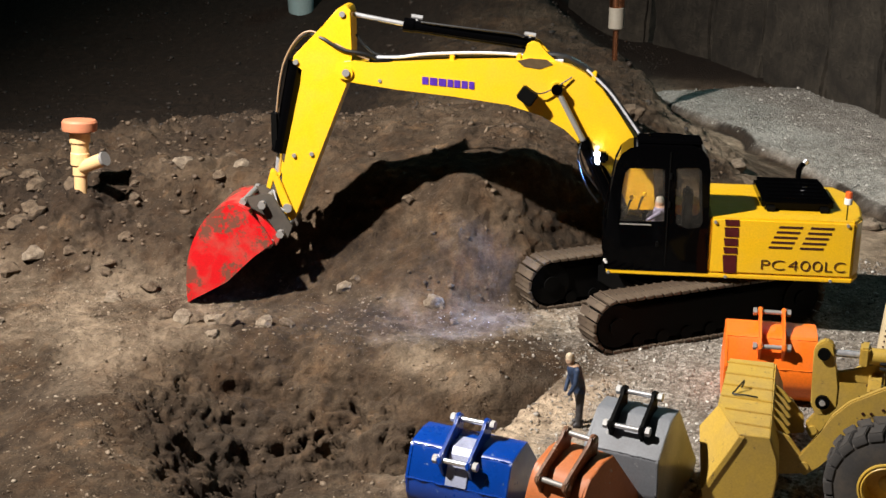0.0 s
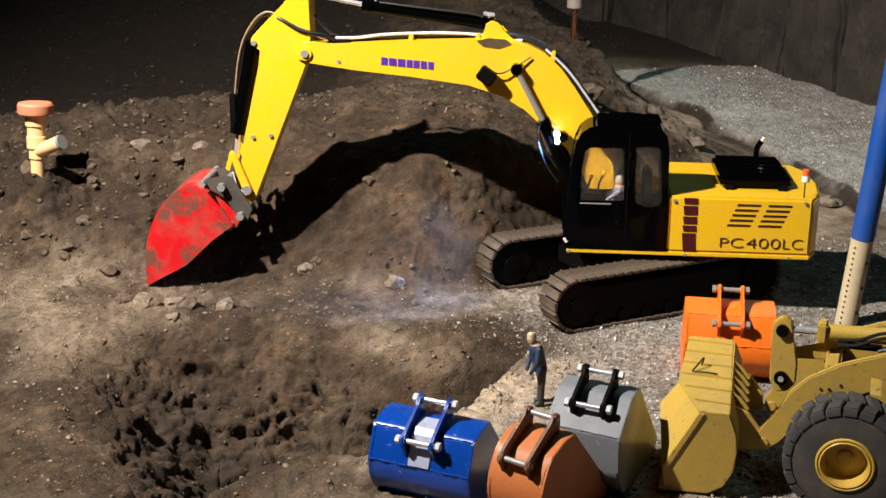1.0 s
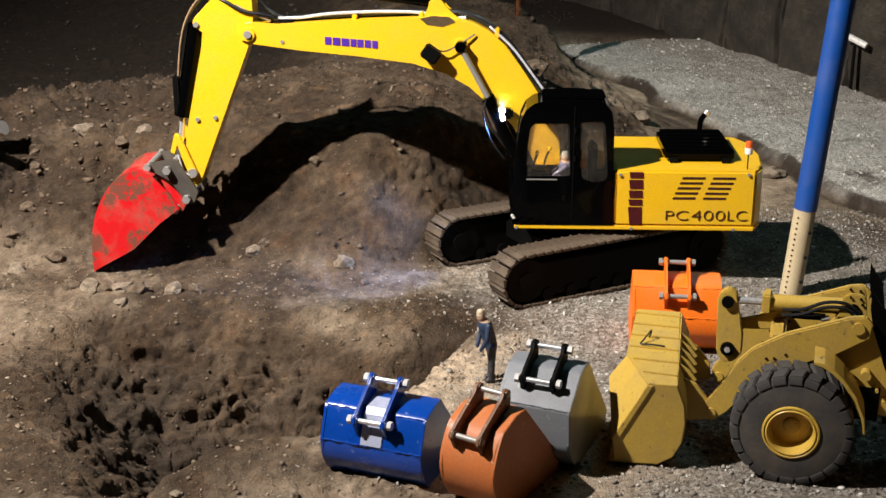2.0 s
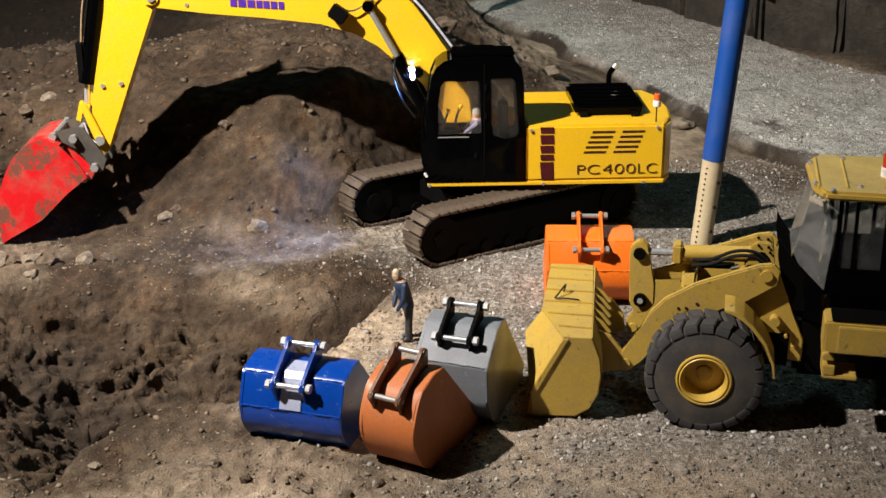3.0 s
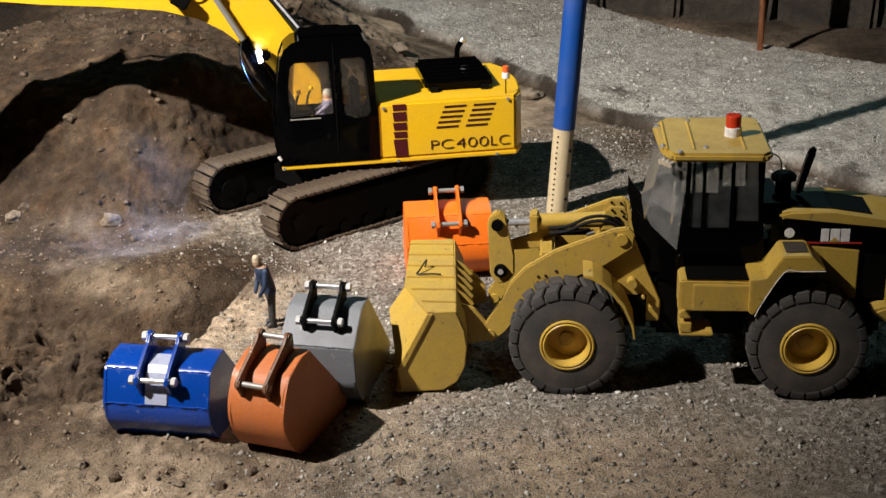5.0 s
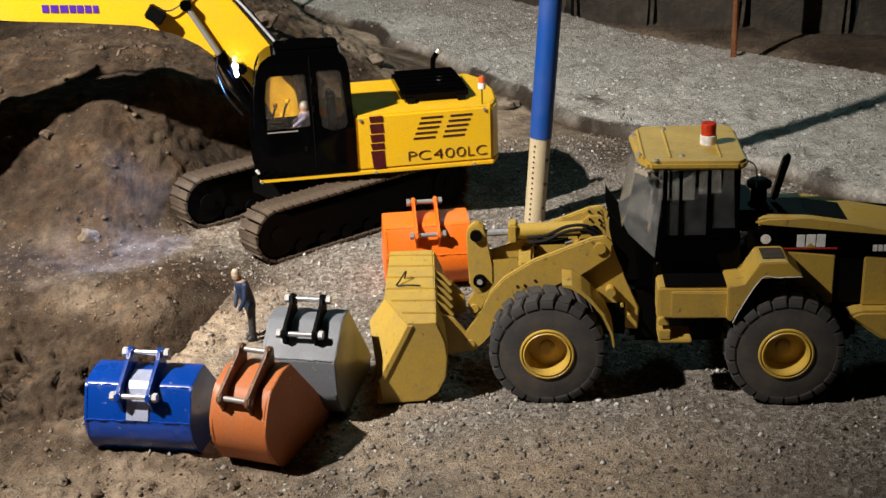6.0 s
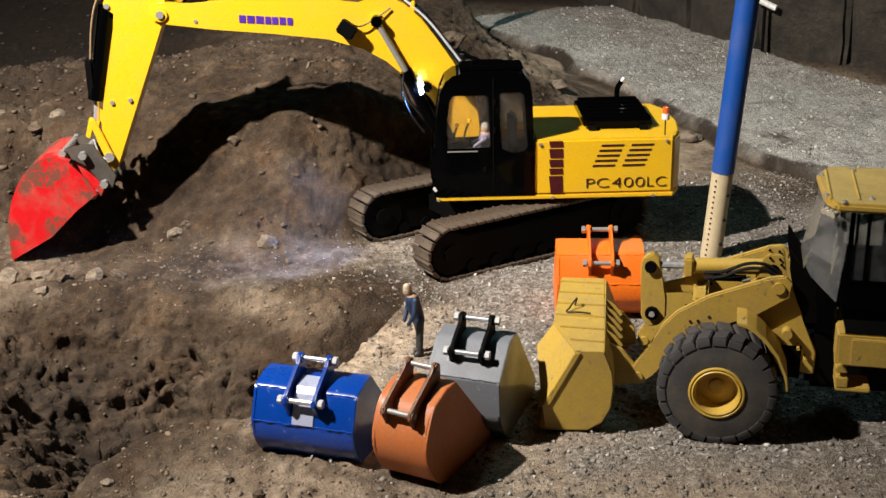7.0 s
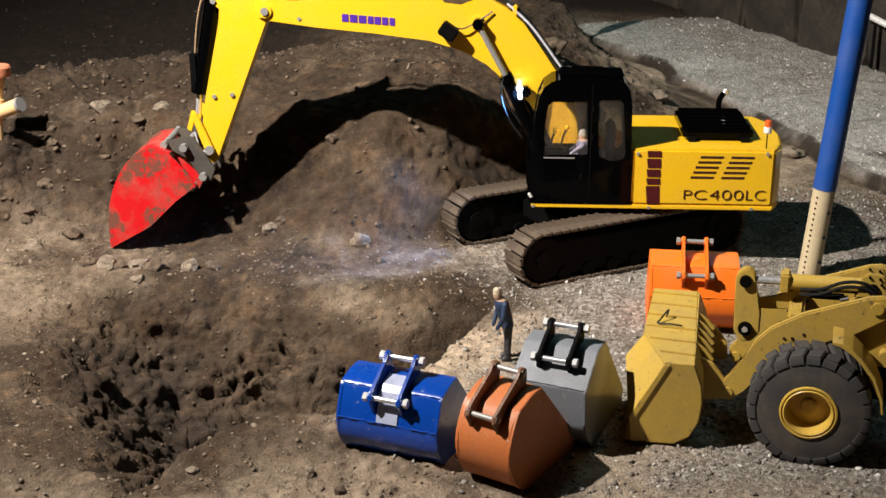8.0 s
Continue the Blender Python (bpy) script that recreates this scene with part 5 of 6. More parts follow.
    for x0, y, x1, y2 in ((0.100, 0.050, 0.100, 0.150), (0.127, 0.050, 0.127, 0.152), (0.178, 0.050, 0.178, 0.152)):
        bm = B()
        rod(bm, (x0, y, 0.2578), (x1, y2, 0.2578), 0.0016, seg=8)
        ld("roof_seam", bm, SAND, roof)
    for x, y in ((0.139, 0.056), (0.128, 0.150), (0.096, 0.060), (0.094, 0.130), (0.112, 0.040)):
        bm = B()
        lathe(bm, [(0.0030, 0), (0.0030, 0.0015), (0.0015, 0.0028)], pose(x, y, 0.2578), 12)
        ld("roof_screw", bm, CHROME, roof, "bright screw")
    for k in range(3):
        bm = B()
        rod(bm, (0.097 + k * 0.004, 0.050 - k * 0.006, 0.2470), (0.093 + k * 0.004, 0.046 - k * 0.006, 0.2460), 0.0032, seg=12)
        ld("roof_lamp", bm, CHROME, roof, "small bright lamp")
    bm = B()
    lathe(bm, [(0.0088, 0), (0.0088, 0.0095), (0.0080, 0.010)], pose(0.1705, 0.098, 0.2578), 20)
    beacon = ld("beacon_base", bm, WHITE, roof, "white beacon base")
    bm = B()
    lathe(bm, [(0.0078, 0), (0.0080, 0.0115), (0.0070, 0.0128)], pose(0.1705, 0.098, 0.2678), 20)
    ld("beacon_lens", bm, RED_LENS, beacon, "red beacon lens")


TREAD = paint("dark_tread", (0.035, 0.026, 0.018), 0.8, 0.3)


def build_loader_rear():
    # tank, steps and rear mudguard on both sides
    for flip in (0, 1):
        def yy(a, b):
            return (a, b) if not flip else (0.206 - b, 0.206 - a)
        bm = B()
        a, b = yy(0.010, 0.046)
        prism(bm, [(0.1145, 0.0960), (0.1145, 0.1300), (0.1180, 0.1315), (0.1900, 0.1310), (0.1900, 0.0960)], a, b, 0.0025)
        tank = ld("side_tank", bm, SAND)
        a, b = yy(0.006, 0.0105)
        bm = B()
        prism(bm, [(0.1280, 0.0985), (0.1280, 0.1275), (0.1850, 0.1270), (0.1850, 0.0985)], a, b, 0.001)
        ld("tank_face", bm, SAND, tank)
        a, b = yy(0.0, 0.046)
        bm = B()
        prism(bm, [(0.1840, 0.1360), (0.2010, 0.1370), (0.2150, 0.1620), (0.2420, 0.1625), (0.2580, 0.1470), (0.2510, 0.1470), (0.2160, 0.1460), (0.1960, 0.1120), (0.1890, 0.0965), (0.1840, 0.0990)], a, b, 0.0012)
        guard = ld("rear_mudguard", bm, SAND)
        bm = B()
        a, b = yy(-0.001, 0.001)
        tube(bm, [(0.1900, (a + b) / 2, 0.0955), (0.1970, (a + b) / 2, 0.1115), (0.2165, (a + b) / 2, 0.1450), (0.2310, (a + b) / 2, 0.1458), (0.2570, (a + b) / 2, 0.1465)], 0.0005, 6, 3)
        ld("guard_trim", bm, WHITE, guard, "pale rubber edge trim")
        bm = B()
        a, b = yy(0.010, 0.038)
        box(bm, (0.2185, a, 0.1623), (0.2405, b, 0.1636), 0.0004)
        ld("guard_mat", bm, TREAD, guard, "dark tread mat")
        bm = B()
        a, b = yy(0.011, 0.045)
        box(bm, (0.1215, a, 0.1312), (0.1885, b, 0.1326), 0.0004)
        ld("tread_plate", bm, FLAT_BLACK, tank, "dark tread plate")
        a, b = yy(0.006, 0.040)
        bm = B()
        prism(bm, [(0.1150, 0.0900), (0.1150, 0.0960), (0.1200, 0.1000), (0.1270, 0.0900)], a, b, 0.001)
        box(bm, (0.1160, a, 0.0700), (0.1500, b, 0.0740), 0.001)
        box(bm, (0.1160, a, 0.0740), (0.1280, b, 0.0850), 0.001)
        ld("step", bm, SAND)
    bm = B()
    box(bm, (0.090, 0.060, 0.045), (0.330, 0.146, 0.112), 0.006)
    ld("rear_chassis", bm, FLAT_BLACK)
    y0, y1 = 0.046, 0.160
    bm = B()
    prism(bm, [(0.2080, 0.1600), (0.2080, 0.1820), (0.3900, 0.1650), (0.3900, 0.1450)], y0, y1, 0.001)
    ld("hood_band", bm, BLACK, label="black hood band")
    bm = B()
    prism(bm, [(0.2170, 0.1825), (0.2170, 0.1888), (0.2280, 0.1915), (0.2700, 0.1905), (0.3200, 0.1830), (0.3900, 0.1705), (0.3900, 0.1655)], y0 + 0.004, y1 - 0.030, 0.004)
    hood = ld("hood_top", bm, SAND)
    # black sheet over the front part of the hood top
    bm = B()
    prism(bm, [(0.2160, 0.1850), (0.2160, 0.1894), (0.2275, 0.1922), (0.2700, 0.1912), (0.3120, 0.1850), (0.3120, 0.1800)], y0 + 0.016, y1 - 0.046, 0.0006)
    ld("hood_panel", bm, FLAT_BLACK, hood, "flat black panel on the front of the hood top")
    bm = B()
    prism(bm, [(0.2200, 0.1590), (0.2200, 0.1500), (0.2710, 0.0985), (0.2990, 0.0960), (0.2990, 0.1510)], y0, y1, 0.0012)
    ld("hood_side", bm, SAND)
    bm = B()
    prism(bm, [(0.2992, 0.0960), (0.2992, 0.1508), (0.3288, 0.1500), (0.3288, 0.0960)], y0 + 0.003, y1 - 0.003, 0.0008)
    ld("side_grille", bm, FLAT_BLACK)
    bm = B()
    prism(bm, [(0.3290, 0.0940), (0.3290, 0.1500), (0.3900, 0.1445), (0.3900, 0.0940)], y0, y1, 0.0012)
    ld("hood_rear", bm, SAND)
    bm = B()
    box(bm, (0.2195, y0 - 0.0006, 0.1583), (0.300, y0 + 0.0005, 0.1600))
    ld("red_stripe", bm, plain("red_stripe", (0.45, 0.03, 0.02), 0.4))
    bm = B()
    prism(bm, [(0.312, 0.088), (0.326, 0.094), (0.400, 0.094), (0.400, 0.058), (0.352, 0.060)], 0.030, 0.176, 0.003)
    ld("counterweight", bm, SAND)
    for x0, x1 in ((0.2585, 0.2665), (0.2680, 0.2775), (0.2785, 0.2875)):
        bm = B()
        box(bm, (x0, y0 - 0.0007, 0.1605), (x1, y0 + 0.0005, 0.1745), 0.0003)
        ld("lettering_bar", bm, WHITE, label="white lettering bar")
    bm = B()
    prism(bm, [(0.2670, 0.1603), (0.2725, 0.1655), (0.2780, 0.1603)], y0 - 0.0011, y0 + 0.0005)
    ld("emblem", bm, SAND)
    for k in range(4):
        bm = B()
        box(bm, (0.3360 + k * 0.0055, y0 - 0.0007, 0.1555), (0.3405 + k * 0.0055, y0 + 0.0005, 0.1625), 0.0002)
        ld("lettering_bar", bm, WHITE, label="white lettering bar")
    bm = B()
    lathe(bm, [(0.0052, 0), (0.0052, 0.0006)], pose(0.2265, y0 - 0.0004, 0.1700, 90, 0, 0), 18)
    ld("round_emblem", bm, WHITE)
    bm = B()
    prism(bm, [(0.2380, 0.1950), (0.2450, 0.1950), (0.2560, 0.2380), (0.2575, 0.2450), (0.2520, 0.2440), (0.2480, 0.2360)], 0.094, 0.106, 0.002)
    ld("exhaust_pipe", bm, BLACK, label="glossy black exhaust stack")
    bm = B()
    lathe(bm, [(0.0085, 0), (0.0085, 0.014), (0.0130, 0.0155), (0.0135, 0.0200), (0.0090, 0.0235), (0.0030, 0.0245)], pose(0.226, 0.100, 0.194), 20)
    ld("air_cleaner", bm, FLAT_BLACK)
    bm = B()
    tube(bm, [(0.2015, 0.060, 0.252), (0.2120, 0.058, 0.248), (0.2160, 0.058, 0.238), (0.2160, 0.058, 0.222)], 0.0008, 6)
    ld("mirror_arm", bm, HOSE)
    bm = B()
    box(bm, (0.198, 0.060, 0.172), (0.222, 0.146, 0.196), 0.003)
    ld("rear_hump", bm, FLAT_BLACK)


build_wheels()
build_front_frame()
build_loader_bucket()
build_loader_cab()
build_loader_rear()

# ---- loose buckets ----


def bucket_profile(folds):
    """The back sheet from the cutting edge under and round to the top, as (towards the mouth, up). folds: how often its upper part is bent."""
    line = [(0.100, 0.006), (0.080, 0.0012), (0.058, 0.0)]
    for deg in range(268, 187 if folds else 127, -9):
        line.append((0.044 + 0.044 * math.cos(radians(deg)), 0.042 + 0.042 * math.sin(radians(deg))))
    line += {0: [], 1: [(0.0008, 0.0560), (0.0020, 0.0590), (0.0260, 0.0775)], 2: [(0.0004, 0.046), (0.0105, 0.0715), (0.0125, 0.0742), (0.0160, 0.0760)]}[folds]
    return line + [(0.032, 0.0788), (0.046, 0.0790)]


def loose_bucket(label, m, width, size, mat, ears, group="loose excavator buckets", metal=CHROME, nuts=True, ear_mat=None, pale_plate=False, folds=2):
    """A bucket resting on its rounded back, its mouth turned away and up. x: width, y: towards the mouth."""
    k = size
    ob = thing("excavator_bucket", m, label, "bucket", group)
    prof = [(a * k, b * k) for a, b in bucket_profile(folds)]
    t = 0.0025
    inner = []
    for i, p in enumerate(prof):
        a, b = Vector(prof[max(i - 1, 0)]), Vector(prof[min(i + 1, len(prof) - 1)])
        d = (b - a).normalized()
        inner.append((p[0] + d.y * t, p[1] - d.x * t))
    bm = B()
    prism(bm, prof + inner[::-1], 0.002, width - 0.002, 0, "x")
    shell = part("bucket_shell", bm, mat, ob)
    for x in (0.0, width - 0.0025):
        bm = B()
        lip = [(p[0] - 0.0009 * math.cos(j), p[1]) for j, p in enumerate(prof)]
        prism(bm, lip + [(0.104 * k, 0.014 * k)], x - 0.0006, x + 0.0031, 0.0007, "x")
        part("side_plate", bm, mat, ob)
    # rough weld beads along the folds of the back sheet
    for y, z in {0: (), 1: ((0.0014 * k, 0.0582 * k),), 2: ((0.0003 * k, 0.0462 * k), (0.0118 * k, 0.0735 * k))}[folds]:
        rnd = random.Random(int(width * 1e4) + int(z * 1e5))
        bm = B()
        n = 26
        tube(bm, [(0.001 + (width - 0.002) * i / n, y + rnd.uniform(-0.0003, 0.0007), z + rnd.uniform(-0.0006, 0.0006)) for i in range(n + 1)], 0.0008, 8, 2)
        part("weld_bead", bm, mat, shell, "lumpy painted weld bead")
    low = (0.004 * k - 0.0045, 0.0600 * k + 0.0110) if folds != 1 else (0.013 * k - 0.0045, 0.0665 * k + 0.0110)
    high = (0.036 * k, 0.0785 * k + 0.0170)
    r = 0.0066
    ear = [(low[0] - r, low[1] - 0.002), (low[0] - r * 0.7, low[1] + r * 0.8), (low[0] + 0.5 * r, low[1] + 1.5 * r), (high[0] - 1.6 * r, high[1] - 0.3 * r), (high[0] - 0.9 * r, high[1] + 0.7 * r), (high[0], high[1] + r), (high[0] + r, high[1] + 0.4 * r), (high[0] + 1.1 * r, high[1] - r), (high[0] + 0.9 * r, 0.076 * k), (0.026 * k, 0.074 * k), (low[0] + 0.012 * k, low[1] - 0.005 * k), (low[0] + 0.0055 * k, low[1] - 0.020 * k), (low[0] - 0.1 * r, low[1] - 1.3 * r)]
    for e in ears:
        bm = B()
        prism(bm, ear, e - 0.0016, e + 0.0016, 0.0005, "x")
        plate_ob = part("ear_plate", bm, ear_mat or mat, ob)
        for y, z in (low, high):
            bm = B()
            rod(bm, (e - 0.0026, y, z), (e + 0.0026, y, z), 0.0054, seg=18)
            part("ear_boss", bm, ear_mat or mat, plate_ob)
    for y, z in (low, high):
        bm = B()
        over = 0.006 if nuts else 0.0035
        rod(bm, (ears[0] - over, y, z), (ears[1] + over, y, z), 0.0028, seg=14)
        p = part("pivot_pin", bm, metal, ob, "bright pivot pin")
        for x in (ears[0] - 0.0085, ears[1] + 0.0040) if nuts else ():
            bm = B()
            rod(bm, (x, y, z), (x + 0.0045, y, z), 0.0047, seg=6)
            part("pin_nut", bm, ZINC if metal is CHROME else metal, p)
    # bright pale strip over the back sheet between the ears
    if pale_plate:
        bm = B()
        prism(bm, [(-0.0006 * k, 0.0470 * k), (0.0095 * k, 0.0722 * k), (0.0140 * k, 0.0770 * k), (0.0300 * k, 0.0800 * k), (0.0300 * k, 0.0780 * k), (0.0160 * k, 0.0750 * k), (0.0115 * k, 0.0710 * k), (0.0012 * k, 0.0465 * k)], ears[0] + 0.004, ears[1] - 0.004, 0.0003, "x")
        part("pale_plate", bm, PALE_SHEET, ob, "bright pale plate between the ears")
    bm = B()
    box(bm, (0.0, 0.094 * k, 0.004 * k), (width, 0.103 * k, 0.004 * k + 0.003), 0.0006)
    part("cutting_edge", bm, mat, ob)
    return ob


loose_bucket("glossy dark blue excavator bucket with bright pins on the pit edge", pose(0.042, 1.134, -0.006, 0, 0, -19), 0.110, 1.18, BLUE, (0.040, 0.071), pale_plate=True)
loose_bucket("narrow rust-orange trenching bucket lying on gravel", pose(0.166, 1.079, -0.004, 0, 0, -30), 0.060, 1.33, BROWN, (0.015, 0.045), metal=STEEL, nuts=False, ear_mat=RUSTY, folds=0)
loose_bucket("dark grey excavator bucket with chrome pins lying on gravel", pose(0.220, 1.166, -0.004, 0, 0, -20), 0.078, 1.42, GREY, (0.024, 0.056), ear_mat=FLAT_BLACK, folds=1)
loose_bucket("bright orange excavator bucket standing behind the loader", pose(0.388, 1.464, -0.003, 0, 0, -4), 0.108, 1.24, ORANGE, (0.040, 0.068), metal=STEEL)

# ---- posts and pipes ----


def survey_pole():
    base, top = Vector((0.633, 1.693, 0.0)), Vector((0.755, 1.70, 1.45))
    ob = thing("marker_pole", Matrix.Translation(base), "tall round pole, tan below and blue above, stuck in gravel", "pole")
    way = (top - base)
    split = way * (0.125 / way.z)
    bm = B()
    rod(bm, way * (-0.03 / way.z), split, 0.0150, seg=24)
    lower = part("tan_section", bm, POLE_TAN, ob, "tan section with pierced holes")
    bm = B()
    rod(bm, split, way, 0.0158, seg=24)
    part("blue_section", bm, POLE_BLUE, ob, "blue section")
    for k in range(3):
        c = way * ((0.022 + k * 0.036) / way.z)
        bm = B()
        rod(bm, c + Vector((0.006, -0.010, 0)), c + Vector((0.0088, -0.0142, 0)), 0.0026, seg=10)
        part("hole", bm, HOSE, lower)
    for k in range(15):
        c = way * ((0.006 + k * 0.0078) / way.z)
        bm = B()
        rod(bm, c + Vector((-0.0085, -0.0095, 0)), c + Vector((-0.0112, -0.0117, 0)), 0.0013, seg=8)
        part("notch", bm, LETTER, lower)


survey_pole()


def drain_pipe():
    x, y = -0.605, 1.935
    ob = thing("drain_pipe", pose(x, y, 0.110, -4, 1.5, 0), "tan plastic drain pipe with side branch and terracotta cap in earth", "pipe")
    bm = B()
    lathe(bm, [(0.0105, -0.05), (0.0105, 0.030), (0.0125, 0.031), (0.0125, 0.046), (0.0155, 0.048), (0.0155, 0.066), (0.014, 0.068), (0.014, 0.088)], seg=28)
    body = part("pipe_body", bm, PIPE_TAN, ob)
    bm = B()
    lathe(bm, [(0.0165, 0.084), (0.0165, 0.100), (0.015, 0.102)], seg=28)
    part("pipe_collar", bm, PIPE_TAN, body)
    bm = B()
    rod(bm, (0.004, -0.004, 0.044), (0.046, -0.016, 0.062), 0.0105, 0.0115, 22)
    branch = part("side_branch", bm, PIPE_TAN, body)
    bm = B()
    rod(bm, (0.044, -0.0155, 0.0612), (0.0485, -0.0168, 0.0630), 0.0122, 0.0118, 22)
    part("branch_rim", bm, STEEL, branch)
    bm = B()
    lathe(bm, [(0.018, 0.101), (0.027, 0.103), (0.0280, 0.107), (0.0280, 0.117), (0.0255, 0.1205), (0.015, 0.122)], seg=32)
    part("pipe_cap", bm, TERRACOTTA, ob, "terracotta red pipe cap")


drain_pipe()


def copper_post(x, y, h):
    ob = thing("marker_post", pose(x, y, level(x, y)), "thin copper post with grey socket and copper cap", "post", "copper posts")
    bm = B()
    rod(bm, (0, 0, -0.03), (0, 0, h), 0.0065, seg=14)
    part("copper_rod", bm, COPPER, ob)
    bm = B()
    lathe(bm, [(0.014, h), (0.018, h + 0.003), (0.018, h + 0.050), (0.015, h + 0.052)], seg=20)
    part("socket", bm, paint("socket_grey", (0.30, 0.27, 0.22), 0.6, 0.3), ob)
    bm = B()
    lathe(bm, [(0.0165, h + 0.050), (0.0175, h + 0.052), (0.0175, h + 0.092), (0.0155, h + 0.096)], seg=20)
    part("copper_cap", bm, COPPER, ob)


copper_post(0.262, 3.05, 0.070)
copper_post(1.236, 2.465, 0.165)



def far_cup():
    ob = thing("plastic_cup", pose(-0.651, 3.80, level(-0.651, 3.80)), "pale blue-green plastic cup standing on earth darkened for shade", "cup")
    bm = B()
    lathe(bm, [(0.034, -0.01), (0.036, 0.0), (0.043, 0.11), (0.045, 0.112), (0.041, 0.112), (0.034, 0.004)], seg=24)
    part("cup_body", bm, paint("cup_plastic", (0.30, 0.42, 0.42), 0.4, 0.2), ob)


far_cup()


def pale_rod():
    ob = thing("pale_rod", pose(1.018, 2.985, level(1.018, 2.985)), "short pale rod leaning on the dark rock wall", "rod")
    bm = B()
    rod(bm, (-0.010, 0.004, 0.120), (0.034, -0.030, 0.100), 0.0075, seg=12)
    part("rod_bar", bm, WHITE, ob)
    bm = B()
    rod(bm, (0.012, -0.012, -0.01), (0.012, -0.012, 0.110), 0.004, seg=10)
    part("stake", bm, FLAT_BLACK, ob, "thin dark stake")


pale_rod()

# ---- figures: plain shapes ----


def cloth_bands(name, bands):
    """Cast colours of a figure, one band of its height after another: (from this height up, colour)."""
    m, nodes, links, p = material(name)
    co = nodes.new("ShaderNodeTexCoord")
    xyz = nodes.new("ShaderNodeSeparateXYZ")
    links.new(co.outputs["Object"], xyz.inputs[0])
    wide = nodes.new("ShaderNodeMath")
    wide.operation = "MULTIPLY"
    wide.inputs[1].default_value = 10.0
    links.new(xyz.outputs[2], wide.inputs[0])
    r = ramp(nodes, links, wide.outputs[0], [(z * 10, c) for z, c in bands])
    r.color_ramp.interpolation = "CONSTANT"
    n = texture(nodes, links, 210, 5, 0.7)
    tone = ramp(nodes, links, n.outputs[0], [(0.35, (0.55,) * 3), (0.62, (1.2,) * 3), (0.72, (2.6,) * 3)])
    links.new(mixed(nodes, links, 1.0, r.outputs[0], tone.outputs[0], "MULTIPLY"), p.inputs["Base Color"])
    p.inputs["Roughness"].default_value = 0.6
    return m


def doll(name, label, m, limbs, mat):
    """A small cast figure: limbs melted into one skin."""
    bm = B()
    for a, b, r0, r1 in limbs:
        rod(bm, a, b, r0, r1, 14)
        for c, r in ((a, r0), (b, r1)):
            bmesh.ops.create_icosphere(bm, subdivisions=2, radius=r * 0.98, matrix=Matrix.Translation(c))
    raw = bpy.data.meshes.new(name)
    bm.to_mesh(raw)
    bm.free()
    tmp = bpy.data.objects.new(name, raw)
    scene.collection.objects.link(tmp)
    melt = tmp.modifiers.new("melt", "REMESH")
    melt.mode, melt.voxel_size = "VOXEL", 0.0009
    calm = tmp.modifiers.new("calm", "SMOOTH")
    calm.factor, calm.iterations = 0.5, 3
    bpy.context.view_layer.update()
    me = bpy.data.meshes.new_from_object(tmp.evaluated_get(bpy.context.evaluated_depsgraph_get()))
    bpy.data.objects.remove(tmp)
    me.materials.clear()
    me.materials.append(mat)
    me.polygons.foreach_set("use_smooth", [True] * len(me.polygons))
    ob = new(name, me)
    ob.matrix_basis = m
    return tagged(ob, label, "figurine")


WORKER = cloth_bands("cast_worker", [(0.0, (0.030, 0.028, 0.030)), (0.047, (0.014, 0.030, 0.070)), (0.0835, (0.42, 0.27, 0.18)), (0.0925, (0.50, 0.40, 0.28))])
DRIVER = cloth_bands("cast_driver", [(0.0, (0.16, 0.15, 0.24)), (0.027, (0.50, 0.30, 0.20)), (0.0345, (0.35, 0.33, 0.30))])
doll("worker_figurine", "small plain worker figurine in dark clothes leaning forward", pose(0.212, 1.383, level(0.212, 1.383), 0, 0, 20) @ Matrix.Diagonal((0.80, 0.78, 0.93, 1)), [
    ((0.000, -0.007, 0.003), (0.001, -0.007, 0.026), 0.0050, 0.0052), ((0.001, -0.007, 0.026), (0.002, -0.005, 0.050), 0.0052, 0.0072),
    ((0.004, 0.007, 0.003), (0.005, 0.007, 0.026), 0.0050, 0.0052), ((0.005, 0.007, 0.026), (0.002, 0.005, 0.050), 0.0052, 0.0072),
    ((-0.006, -0.008, 0.003), (0.003, -0.007, 0.004), 0.0038, 0.0042), ((-0.002, 0.008, 0.003), (0.007, 0.007, 0.004), 0.0038, 0.0042),
    ((0.002, 0, 0.048), (-0.002, 0, 0.062), 0.0098, 0.0102), ((-0.002, 0, 0.062), (-0.008, 0, 0.078), 0.0102, 0.0108),
    ((-0.006, -0.011, 0.079), (-0.010, -0.015, 0.062), 0.0044, 0.0038), ((-0.010, -0.015, 0.062), (-0.017, -0.009, 0.048), 0.0036, 0.0030),
    ((-0.006, 0.011, 0.079), (-0.010, 0.015, 0.062), 0.0044, 0.0038), ((-0.010, 0.015, 0.062), (-0.017, 0.009, 0.048), 0.0036, 0.0030),
    ((-0.011, 0, 0.082), (-0.014, 0, 0.090), 0.0042, 0.0066), ((-0.014, 0, 0.090), (-0.0155, 0, 0.0955), 0.0066, 0.0062)], WORKER)
doll("driver_figurine", "small plain driver figurine seated inside the cab", pose(0.314, 1.738, 0.150), [
    ((0, 0, 0.0), (0, 0, 0.022), 0.0080, 0.0095), ((0, 0, 0.022), (-0.0005, 0, 0.034), 0.0050, 0.0066), ((-0.0005, 0, 0.034), (-0.0005, 0, 0.038), 0.0066, 0.0058),
    ((0, -0.010, 0.022), (-0.016, -0.010, 0.010), 0.0034, 0.0028), ((0, 0.010, 0.022), (-0.016, 0.010, 0.010), 0.0034, 0.0028), ((0.004, 0, -0.001), (-0.022, 0, -0.001), 0.009, 0.007)], DRIVER)

